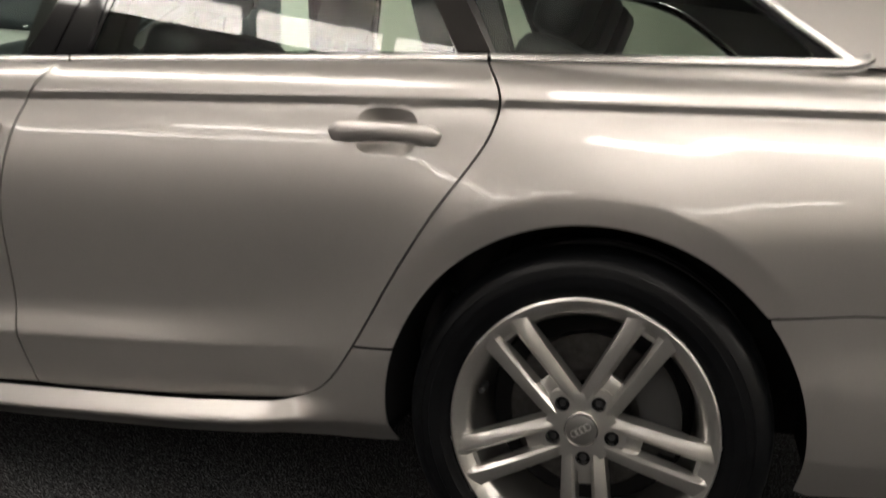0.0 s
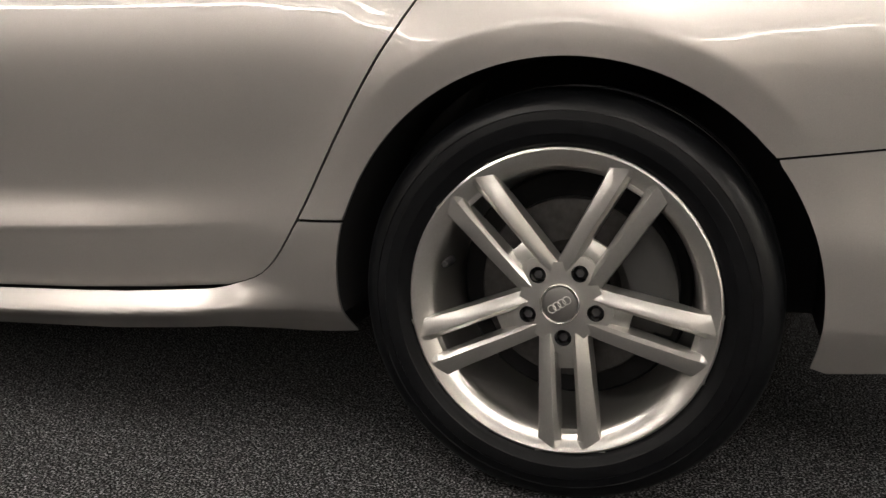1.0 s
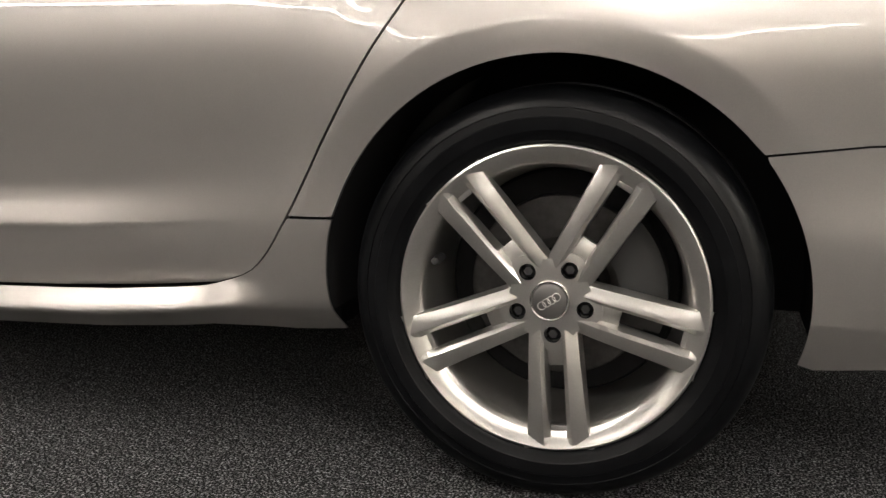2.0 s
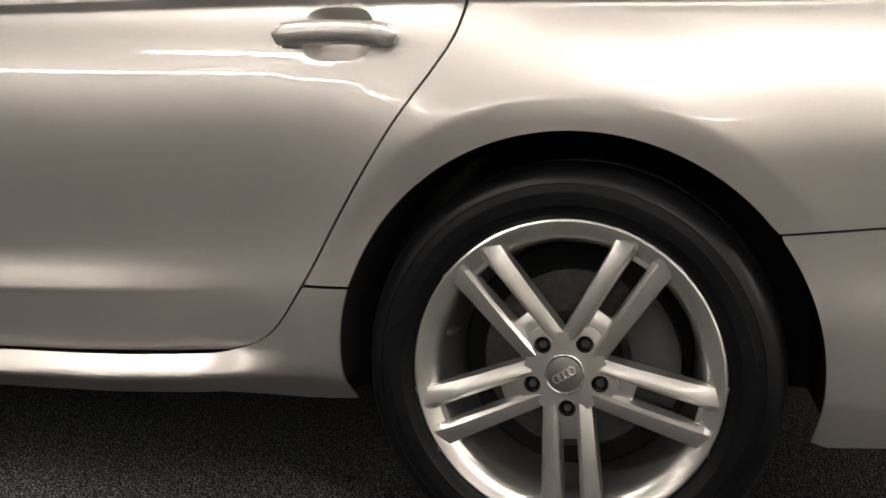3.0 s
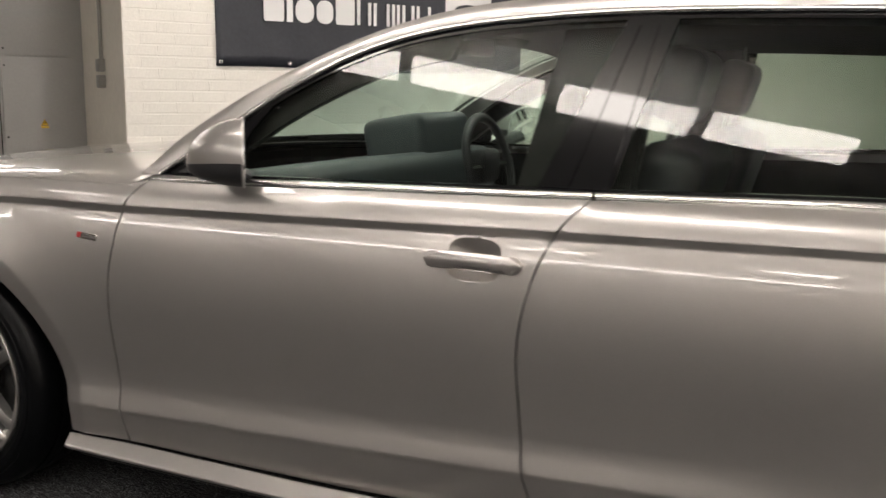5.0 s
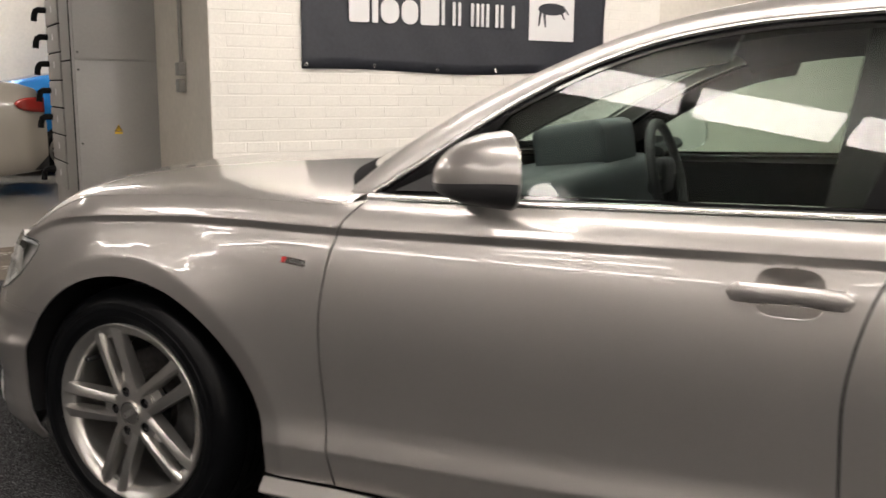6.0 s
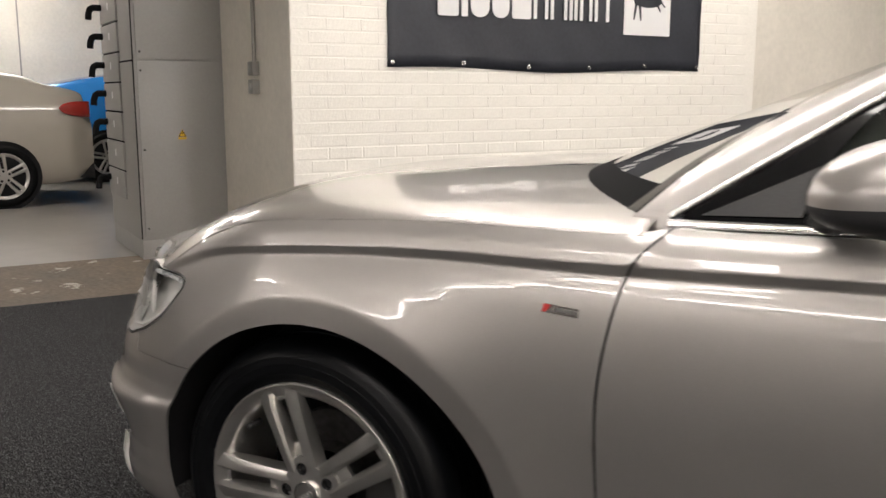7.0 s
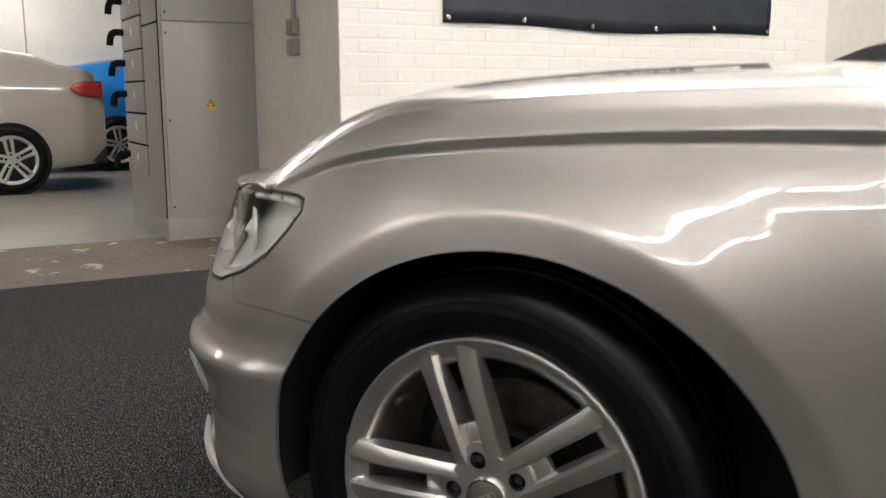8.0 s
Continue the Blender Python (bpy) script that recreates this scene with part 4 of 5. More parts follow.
# ---- handles, mirrors, lamps, badge ----
def handle_mesh(cx, cz, flip):
    """A pull handle that bridges its bowl."""
    n = 26
    L = 0.105
    bm = bmesh.new()
    rings = []
    for i in range(n + 1):
        t = -1 + 2 * i / n
        x = cx + t * L
        h = 0.0195 * (1 - 0.25 * abs(t) ** 3) * max(0.25, (1 - ramp(abs(t), 0.84, 1.02) ** 1.5))
        z = cz - 0.002 * t * t
        s = flank(x, cz + 0.045).y * 0.5 + flank(x, cz - 0.048).y * 0.5
        out = 0.034 - 0.016 * abs(t) ** 2.6
        inn = 0.012 - 0.030 * ramp(abs(t), 0.60, 0.80)
        lower = (0.0175 + 0.006 * t * t) * max(0.2, 1 - ramp(abs(t), 0.88, 1.03))
        ring = [(s - inn, z + h * 0.75), (s - out * 0.75, z + h), (s - out, z + h * 0.55), (s - out, z - h * 0.35), (s - out * 0.80, z - lower * 0.85), (s - inn - 0.004, z - lower), (s - inn, z - lower * 0.6)]
        rings.append([bm.verts.new((x, (2 * MID - y) if flip else y, zz)) for y, zz in ring])
    for a, b in zip(rings, rings[1:]):
        for k in range(len(a)):
            bm.faces.new((a[k], a[(k + 1) % len(a)], b[(k + 1) % len(a)], b[k]))
    bm.faces.new(rings[0])
    bm.faces.new(rings[-1])
    bmesh.ops.recalc_face_normals(bm, faces=bm.faces)
    for f in bm.faces:
        f.smooth = True
    return shade(bm, 50)


for (hx, hz), pair in zip(HANDLES, doors):
    for flip, door in zip((False, True), pair):
        h = part("door_handle", handle_mesh(hx, hz, flip), PAINT, door, "painted pull handle")
        yb = flank(hx + 0.058, hz + 0.045).y - 0.0335
        seam = box(0.0015, 0.006, 0.028, (hx + 0.058, (2 * MID - yb) if flip else yb, hz - 0.0145))
        part("handle_joint", seam, SHADOW_GAP, door)


def build_mirror(flip):
    """A door mirror: painted cap, black lower shell, glass and foot."""
    c = Vector((-1.878 if flip else -1.818, -0.056, 1.012))
    g, side = Vector((0.80, 0.60, 0)), Vector((-0.60, 0.80, 0))   # the way the glass faces, and across it
    wide, high, low, deep = 0.110, 0.090, 0.056, 0.124
    put = lambda p: Vector((p.x, (2 * MID - p.y) if flip else p.y, p.z))

    def at(r, t, d):
        ct, st = math.cos(t), math.sin(t)
        u = wide * r * math.copysign(abs(ct) ** 0.75, ct)
        z = (high if st > 0 else low) * r * math.copysign(abs(st) ** 0.8, st)
        back = d / deep
        return put(c + side * (u + 0.075 * back) - g * d + Vector((0, 0, z - 0.012 * back * back)))

    def shell(t0, t1):
        """Half of the housing, blunt at the glass and rounded to the front."""
        return [[at(r, radians(t0 + (t1 - t0) * k / 30), deep * (1 - r ** 2.3) ** 0.6) for k in range(31)] for r in [1 - (i / 18.0) ** 1.5 for i in range(19)]]
    cap = part("door_mirror", grid_mesh(shell(0, 180), flip=not flip), PAINT, car, "painted door mirror with black lower shell")
    part("lower_shell", grid_mesh(shell(180, 360), flip=not flip), BLACK, cap, "black mirror underside")
    rim = [at(0.985, 2 * math.pi * i / 48, 0.001) for i in range(48)]
    part("mirror_rim", tube(rim, 0.0025, 8, closed=True), ALLOY, cap)
    bm = bmesh.new()
    bm.faces.new([bm.verts.new(at(0.97, 2 * math.pi * i / 48, 0.002)) for i in range(48)])
    part("mirror_glass", bm, MIRROR, cap, "silvered mirror glass")
    pts = [(-1.955, 0.110, 0.957), (-1.945, 0.07, 0.965), (-1.925, 0.03, 0.975), (-1.90, 0.0, 0.988)]
    pts = [(x, (2 * MID - y) if flip else y, z) for x, y, z in pts]
    part("mirror_foot", tube(pts, 0.022, 12, flat=1.6), BLACK, cap)
    tri = [(-2.15, 0.956), (-1.995, 0.962), (-1.965, 1.045)]
    me = sheet(tri, lambda x, z, d=0.0: cabin(x, z, d - 0.001), 0.03, 0.006)
    part("mirror_base", mirrored(me) if flip else me, BLACK, car, "black triangular mirror base")


MIRROR = material("mirror_silver", (0.9, 0.9, 0.9), 0.02, 1.0)
build_mirror(False)
build_mirror(True)


def blade_mesh(pts, r):
    """A thin blade, broadest in the middle and pointed at its ends."""
    n = len(pts)
    rows = []
    for i, p in enumerate(pts):
        k = r * max(0.12, math.sin(math.pi * (i + 0.3) / (n - 0.4)) ** 0.6)
        d = (pts[min(i + 1, n - 1)] - pts[max(i - 1, 0)]).normalized()
        out = Vector((-0.6, -0.8 if p.y < MID else 0.8, 0))
        side = d.cross(out).normalized()
        rows.append([p + side * (math.cos(t) * k * 1.3) + out * (math.sin(t) * k * 0.7) for t in [2 * math.pi * j / 10 for j in range(11)]])
    return grid_mesh(rows)


def build_headlights():
    lamp = sheet(HEADLIGHT, lambda s, z, d=0.0: flank(s, z, 0.002 + d), 0.02, 0.0)
    rear = sheet(HEADLIGHT, lambda s, z, d=0.0: flank(s, z, 0.034 + d), 0.03, 0.0)
    for flip in (False, True):
        fix = (lambda me: mirrored(me)) if flip else (lambda me: me)
        hl = part("headlight", fix(lamp), LENS, car, "clear headlight with dark bezel")
        part("lamp_housing", fix(rear), LAMP_GREY, hl)
        edge = resample(HEADLIGHT, 0.01)
        rows = [[flank(s, z, d) for s, z in edge + edge[:1]] for d in (0.001, 0.012, 0.024, 0.035)]
        me = grid_mesh(rows)
        part("lamp_wall", fix(me), LAMP_GREY, hl)
        ring = [flank(s, z, 0.001) for s, z in edge]
        ring = [Vector((p.x, 2 * MID - p.y if flip else p.y, p.z)) for p in ring]
        part("lamp_seal", tube(ring, 0.0014, 6, closed=True), BLACK, hl)
        for s, z, r in ((-3.40, 0.692, 0.034), (-3.54, 0.680, 0.032)):
            c = flank(s, z, 0.034)
            n = Vector((-0.75, -0.66, 0.05)).normalized()
            rot = n.to_track_quat("-Y", "Z").to_matrix().to_4x4()
            at = Matrix.Translation((c.x, 2 * MID - c.y if flip else c.y, c.z)) @ (Matrix.Diagonal((1, -1, 1, 1)) if flip else Matrix()) @ rot
            bm = revolve([(r * 1.15, -0.022), (r, -0.016), (r * 0.7, -0.02), (0.0, -0.036)], 32)
            bmesh.ops.transform(bm, matrix=at, verts=bm.verts)
            part("projector", bm, LAMP_GREY, hl)
        strip_pts = [flank(s, z, 0.010) for s, z in ((-3.27, 0.746), (-3.32, 0.750), (-3.37, 0.750), (-3.44, 0.748))]
        strip_pts = [Vector((p.x, 2 * MID - p.y if flip else p.y, p.z)) for p in strip_pts]
        for k in range(3):
            seg = [strip_pts[k].lerp(strip_pts[k + 1], f) for f in (0.12, 0.5, 0.88)]
            part("light_strip", tube(seg, 0.0055, 6), WHITE, hl)
        low = [flank(s, z, 0.014) for s, z in ((-3.275, 0.722), (-3.315, 0.680), (-3.375, 0.644), (-3.43, 0.626), (-3.52, 0.612))]
        low = [Vector((p.x, 2 * MID - p.y if flip else p.y, p.z)) for p in low]
        part("light_guide", tube(low, 0.0045, 8), LAMP_GREY, hl)
        # bumper blades by the air intake
        for line in ([(-3.535, 0.462), (-3.54, 0.44), (-3.548, 0.40), (-3.555, 0.372)], [(-3.545, 0.335), (-3.56, 0.30), (-3.56, 0.255), (-3.535, 0.215), (-3.475, 0.178)]):
            pts = [flank(s, z, -0.004) for s, z in curve_points(line, 14)]
            pts = [Vector((p.x, 2 * MID - p.y if flip else p.y, p.z)) for p in pts]
            part("bumper_blade", blade_mesh(pts, 0.008 if line[0][1] > 0.4 else 0.013), BLADE, car, "pale silver bumper blade")


LAMP_GREY = material("lamp_bezel", (0.74, 0.73, 0.70), 0.3, 0.1)
BLADE = material("pale_blade", (0.72, 0.71, 0.69), 0.3, 0.1)
build_headlights()

badge = part("wing_badge", sheet([(-2.388, 0.789), (-2.384, 0.804), (-2.322, 0.799), (-2.324, 0.784)], lambda s, z, d=0.0: flank(s, z, d - 0.003), 0.01, 0.004), CHROME, car, "small silver badge with red corner")
part("badge_mark", sheet([(-2.388, 0.790), (-2.385, 0.8035), (-2.372, 0.8025), (-2.380, 0.790)], lambda s, z, d=0.0: flank(s, z, d - 0.0045), 0.01, 0.003), RED, badge, "red enamel corner")
for s0 in (-2.364,):
    part("badge_bar", sheet([(s0, 0.7925), (s0 + 0.002, 0.7985), (s0 + 0.038, 0.7955), (s0 + 0.037, 0.7895)], lambda s, z, d=0.0: flank(s, z, d - 0.0042), 0.01, 0.002), CAP_GREY, badge)


# ---- inside the car ----
def rounded(w, d, h, at, r=0.04, rot=(0, 0, 0)):
    return box(w, d, h, bevel=r, seg=4, m=Matrix.Translation(at) @ Euler([radians(a) for a in rot]).to_matrix().to_4x4())


def car_seat(x, y, lean=16, w=0.50, bench=False):
    s = part("seat", rounded(0.50, w, 0.20, (x - 0.30, y, 0.36), 0.05), LEATHER, car, "black leather seat")
    part("backrest", rounded(0.15, w, 0.58, (x - 0.05, y, 0.50), 0.06, (0, lean, 0)), LEATHER, s)
    for off in ((0,) if not bench else (-0.42, 0, 0.42)):
        hx = x + (0.115 if bench else 0.06)
        part("headrest", rounded(0.10, 0.27, 0.17, (hx, y + off, 1.105 - (0.05 if bench else 0)), 0.045, (0, lean, 0)), LEATHER, s)
        for o in (-0.06, 0.06):
            part("headrest_post", tube([(hx - 0.01, y + off + o, 1.03), (hx + 0.012, y + off + o, 1.13)], 0.006, 8), CHROME, s)


car_seat(-1.08, 0.52)
car_seat(-1.08, 1.36)
car_seat(-0.27, MID, 20, 1.3, True)
DASH = material("dash_top", (0.050, 0.060, 0.064), 0.5, grain=0.25, scale=150, bump=0.2)
dash = part("dashboard", rounded(0.44, 1.50, 0.28, (-2.12, MID, 0.662), 0.07, (0, -7, 0)), DASH, car, "dark soft dashboard")
part("instrument_hood", rounded(0.24, 0.42, 0.17, (-2.075, 1.33, 0.908), 0.045, (0, -10, 0)), DASH, dash)
part("dash_trim", rounded(0.03, 1.30, 0.03, (-1.898, MID, 0.752), 0.01), CHROME, dash)
ring = [(-1.815 - 0.09 * math.sin(t) * 0.5, 1.34 + 0.185 * math.cos(t), 0.905 + 0.170 * math.sin(t)) for t in [2 * math.pi * k / 40 for k in range(40)]]
wheel = part("steering_wheel", tube(ring, 0.016, 10, closed=True), LEATHER, car, "black leather steering wheel")
part("wheel_hub", rounded(0.06, 0.17, 0.12, (-1.835, 1.34, 0.845), 0.03), TRIM_DARK, wheel)
part("wheel_spoke", tube([(-1.825, 1.16, 0.905), (-1.825, 1.52, 0.905)], 0.014, 8), CHROME, wheel)
part("centre_console", rounded(0.95, 0.24, 0.30, (-1.35, MID, 0.28), 0.05), TRIM_DARK, car)
part("boot_cover", rounded(0.85, 1.45, 0.03, (0.42, MID, 0.935), 0.012), TRIM_DARK, car)
part("rear_view_mirror", rounded(0.03, 0.24, 0.07, (-1.70, MID, 1.27), 0.025), TRIM_DARK, car)

# inner pillar trims, one pair to each door post
for post in ([(-1.27, 0.95), (-1.215, 1.318), (-1.00, 1.322), (-1.03, 0.95)], [(-0.33, 0.95), (-0.48, 1.316), (-0.30, 1.314), (-0.16, 0.95)]):
    both("pillar_trim", sheet(post, lambda x, z, d=0.0: cabin(x, z, d + 0.055), 0.05, 0.05, edge=0.03), PILLAR, car, "dark inner pillar trim")

post = [p for p in inset(DLO_LINE, 0.018) if p[0] < -1.42] + [p for p in inset(DLO_LINE, 0.075) if p[0] < -1.45 and p[1] > 0.93][::-1]
both("pillar_trim", sheet(post, lambda x, z, d=0.0: cabin(x, z, d + 0.03), 0.05, 0.03, edge=0.02), PILLAR, car, "dark inner windscreen pillar trim")

# daylight and lamp light pass the panes
for ob in car.children_recursive:
    if ob.type == "MESH" and ob.data.materials and ob.data.materials[0] in (TINT, SCREEN, LENS):
        ob.visible_shadow = False

# ---- the room ----
def slab(name, corners, z0, z1, mat, kind="structure", label="", category=""):
    bm = bmesh.new()
    lo = [bm.verts.new((p.x, p.y, z0)) for p in corners]
    hi = [bm.verts.new((p.x, p.y, z1)) for p in corners]
    n = len(corners)
    bm.faces.new(hi)
    bm.faces.new(lo[::-1])
    for i in range(n):
        bm.faces.new((lo[i], lo[(i + 1) % n], hi[(i + 1) % n], hi[i]))
    ob = part(name, bm, mat)
    return tagged(ob, label, category, kind=kind)


CORNER = -0.607


def room_box_at(a0, a1, b0, b1, z0, z1):
    m = Matrix.Translation(room((a0 + a1) / 2, (b0 + b1) / 2, z0)) @ Matrix.Rotation(math.atan2(U.y, U.x), 4, "Z")
    return box(a1 - a0, b1 - b0, z1 - z0, m=m)


floor = slab("floor", [room(-14, -14), room(14, -14), room(14, 10), room(-14, 10)], -0.3, -0.012, FLOOR, label="grey painted garage floor")
carpet = slab("carpet", [room(-12, -13), room(11, -13), room(11, -0.005), room(CORNER, -0.005), room(CORNER, 0.30), room(-12, 0.33)], -0.011, 0.0, CARPET, label="charcoal ribbed carpet under the car")
wall_brick = slab("wall_brick", [room(CORNER, 0), room(3.19, 0), room(3.19, 0.26), room(CORNER, 0.26)], -0.012, CEIL, BRICK, label="white painted brick wall")
slab("wall_return", [room(CORNER + 0.30, 0.262), room(CORNER + 0.30, 4.2), room(-0.556, 4.2), room(-0.556, 1.385), room(CORNER - 0.006, 1.385), room(CORNER - 0.006, 0.003), room(CORNER - 0.0005, 0.003), room(CORNER - 0.0005, 0.262)], -0.012, CEIL, PLASTER, label="cream plastered return wall, chipped at its edge")
slab("threshold", [room(-12, 0.332), room(CORNER - 0.008, 0.302), room(CORNER - 0.008, 1.60), room(-12, 1.66)], -0.0118, -0.004, CONCRETE, label="worn bare concrete strip with paint flakes")
slab("wall_panel", [room(3.194, 0.02), room(11, 0.02), room(11, 0.26), room(3.194, 0.26)], 0, CEIL, PLASTER, label="smooth cream wall")
slab("wall_far", [room(-14, 9.6), room(6, 9.6), room(6, 9.8), room(-14, 9.8)], 0, CEIL, PLASTER, label="cream far wall")
# Walls out of view: two kept dark, wall_back white to brighten the rear wing.
slab("wall_north", [room(10.8, -13), room(11, -13), room(11, 0), room(10.8, 0)], 0, CEIL, GARAGE, label="out-of-view wall, dark to keep reflections on the car low")
slab("wall_back", [room(-12, -13.2), room(11, -13.2), room(11, -13), room(-12, -13)], 0, CEIL, BRICK, label="out-of-view wall, white to brighten reflections on the car")
slab("wall_south", [room(-12.2, -13), room(-12, -13), room(-12, 9.6), room(-12.2, 9.6)], 0, CEIL, GARAGE, label="out-of-view wall, dark to keep reflections on the car low")
ceiling = slab("ceiling", [room(-14, -14), room(14, -14), room(14, 10), room(-14, 10)], CEIL, CEIL + 0.2, CEILING, label="pale grey ceiling")

tagged(part("trim", room_box_at(-1.195, -1.175, 9.59, 9.61, 0.0, CEIL), SWITCH_GREY), "narrow grey joint strip on the far wall", kind="structure")


def ceiling_light(p, along, length=1.5, width=0.3):
    """A long ceiling fitting with a glowing diffuser; many are added, out of view."""
    ob = tagged(new("ceiling_light"), "long white ceiling light fitting, lit; many added to brighten the room", "ceiling light", "ceiling lights")
    ob.matrix_world = Matrix.Translation((p.x, p.y, CEIL)) @ Matrix.Rotation(math.atan2(along.y, along.x), 4, "Z")
    # The drop and narrow spine are added to let uplight reach the ceiling.
    part("housing", box(length - 0.02, 0.07, 0.05, (0, 0, LAMP_Z + 0.056 - CEIL), 0.006), CEILING, ob)
    for end in (-0.4, 0.4):
        part("hanger", box(0.02, 0.02, CEIL - LAMP_Z - 0.106, (end * length, 0, LAMP_Z + 0.106 - CEIL)), CEILING, ob)
    part("diffuser", box(length - 0.04, width - 0.04, 0.055, (0, 0, LAMP_Z - CEIL), 0.008), LAMP, ob, "glowing white diffuser")
    return ob


LAMP_DIR = Vector((-0.94, 0.342, 0))
# Rows 0 and -2.4 follow reflections on the car; the rest is added light.
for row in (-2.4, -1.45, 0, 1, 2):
    # The two outermost columns at each end are added to brighten nose and tail.
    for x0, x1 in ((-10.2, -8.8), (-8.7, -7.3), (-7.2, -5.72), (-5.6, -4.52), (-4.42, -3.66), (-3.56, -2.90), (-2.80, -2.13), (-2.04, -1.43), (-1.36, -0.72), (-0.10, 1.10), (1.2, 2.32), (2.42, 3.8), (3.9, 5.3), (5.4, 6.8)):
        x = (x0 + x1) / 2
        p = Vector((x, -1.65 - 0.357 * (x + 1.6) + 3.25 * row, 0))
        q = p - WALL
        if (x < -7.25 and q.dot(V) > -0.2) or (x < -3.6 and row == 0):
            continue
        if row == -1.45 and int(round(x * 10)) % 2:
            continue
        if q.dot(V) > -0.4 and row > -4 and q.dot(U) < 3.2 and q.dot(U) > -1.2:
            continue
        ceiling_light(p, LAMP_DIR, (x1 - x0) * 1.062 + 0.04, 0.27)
# Added lamps, unseen: four wash wall_back, the other five brighten the next bay.
for a, b in ((3.2, -11.6), (5.0, -11.6), (6.8, -11.6), (8.6, -11.6), (-5.6, 2.6), (-1.7, 3.2), (-3.6, 5.0), (-1.7, 7.0), (-1.6, 8.6)):
    ceiling_light(room(a, b), U, 1.5, 0.26)


# ---- banner on the brick wall ----
def on_wall(a, z, off):
    """A place on the brick wall's face, off metres in front of it."""
    return room(a, -off, z)


def wall_plate(name, pts, off, thick_m, mat, parent=None, label=""):
    """A flat shape cut in (a, z) that stands off the wall."""
    bm = bmesh.new()
    f = [bm.verts.new(on_wall(a, z, off)) for a, z in pts]
    b = [bm.verts.new(on_wall(a, z, off - thick_m)) for a, z in pts]
    n = len(pts)
    bm.faces.new(f)
    bm.faces.new(b[::-1])
    for i in range(n):
        bm.faces.new((f[i], b[i], b[(i + 1) % n], f[(i + 1) % n]))
    return part(name, bm, mat, parent, label)


def rounded_rect(a0, a1, z0, z1, r, n=6):
    out = []
    for cx, cz, t0 in ((a1 - r, z1 - r, 0), (a0 + r, z1 - r, 90), (a0 + r, z0 + r, 180), (a1 - r, z0 + r, 270)):
        out += [(cx + r * math.cos(radians(t0 + 90 * k / n)), cz + r * math.sin(radians(t0 + 90 * k / n))) for k in range(n + 1)]
    return out


def banner():
    rows = []
    for i in range(61):
        a = 2.58 * i / 60
        row = []
        for j in range(13):
            z = 1.309 + 0.95 * j / 12
            sag = 0.010 * math.sin(a * 3.7) * (1 - j / 12) - 0.012 * math.sin(math.pi * a / 2.58) * (1 - j / 12)
            off = 0.014 + 0.006 * math.sin(a * 7.1 + 0.7 * j / 3) + 0.004 * math.sin(a * 17 + j)
            row.append(on_wall(a, z + sag, off))
        rows.append(row)
    ob = tagged(part("banner", grid_mesh(rows), BANNER), "dark grey vinyl banner with white print on the brick wall", "banner")
    thick(ob, 0.002)
    for i in range(6):
        a = 0.03 + 2.52 * i / 5
        bm = revolve([(0.006, 0.0), (0.006, -0.003), (0.010, -0.0045), (0.014, -0.003), (0.014, 0.0)], 20)
        m = Matrix.Translation(on_wall(a, 1.336 - 0.012 * math.sin(math.pi * a / 2.58) + 0.010 * math.sin(a * 3.7) * 0.97, 0.024)) @ Matrix.Rotation(math.atan2(U.y, U.x), 4, "Z")
        bmesh.ops.transform(bm, matrix=m, verts=bm.verts)
        part("eyelet", bm, CHROME, ob, "metal eyelet")
    # the printed mark as plain white blocks, and the pale square beside it
    x = 0.345
    for w, h, bold in ((0.15, 0.24, 1), (0.045, 0.24, 1), (0.14, 0.165, 1), (0.13, 0.165, 1), (0.15, 0.24, 1), (0.115, 0.24, 0), (0.135, 0.165, 0), (0.065, 0.165, 0), (0.105, 0.165, 0), (0.125, 0.165, 0)):
        r = min(w, h) * (0.46 if h < 0.2 else 0.12)
        if bold:
            wall_plate("printed_block", rounded_rect(x, x + w, 1.628, 1.628 + h, r), 0.029, 0.006, WHITE, ob, "white printed block")
        else:
            d = 0.024
            wall_plate("printed_block", rounded_rect(x, x + min(w, d), 1.634, 1.634 + h, 0.005), 0.029, 0.006, WHITE, ob, "white printed block")
            wall_plate("printed_block", rounded_rect(x + w - d, x + w, 1.634, 1.634 + 0.165, 0.005), 0.029, 0.006, WHITE, ob, "white printed block")
        x += w + 0.022
    wall_plate("printed_square", rounded_rect(1.838, 2.265, 1.553, 1.975, 0.004), 0.029, 0.006, WHITE, ob, "white printed square")
    blob = [(2.05 + 0.13 * math.cos(t), 1.79 + 0.045 * math.sin(t)) for t in [2 * math.pi * k / 30 for k in range(30)]]
    wall_plate("printed_shape", blob, 0.031, 0.002, BANNER, ob, "dark printed shape")
    for a0, z0, a1, z1 in ((1.945, 1.78, 1.925, 1.66), (1.975, 1.77, 1.99, 1.655), (2.12, 1.80, 2.17, 1.72), (2.15, 1.82, 2.21, 1.755)):
        wall_plate("printed_shape", [(a0 - 0.012, z0), (a0 + 0.012, z0), (a1 + 0.006, z1), (a1 - 0.006, z1)], 0.031, 0.002, BANNER, ob)


banner()


# ---- electrical cabinet, switches ----
def room_box(a0, a1, b0, b1, z0, z1, bevel=0.004):
    """A box whose sides follow the room's axes."""
    m = Matrix.Translation(room((a0 + a1) / 2, (b0 + b1) / 2, z0)) @ Matrix.Rotation(math.atan2(U.y, U.x), 4, "Z")
    return box(a1 - a0, b1 - b0, z1 - z0, bevel=bevel, m=m)


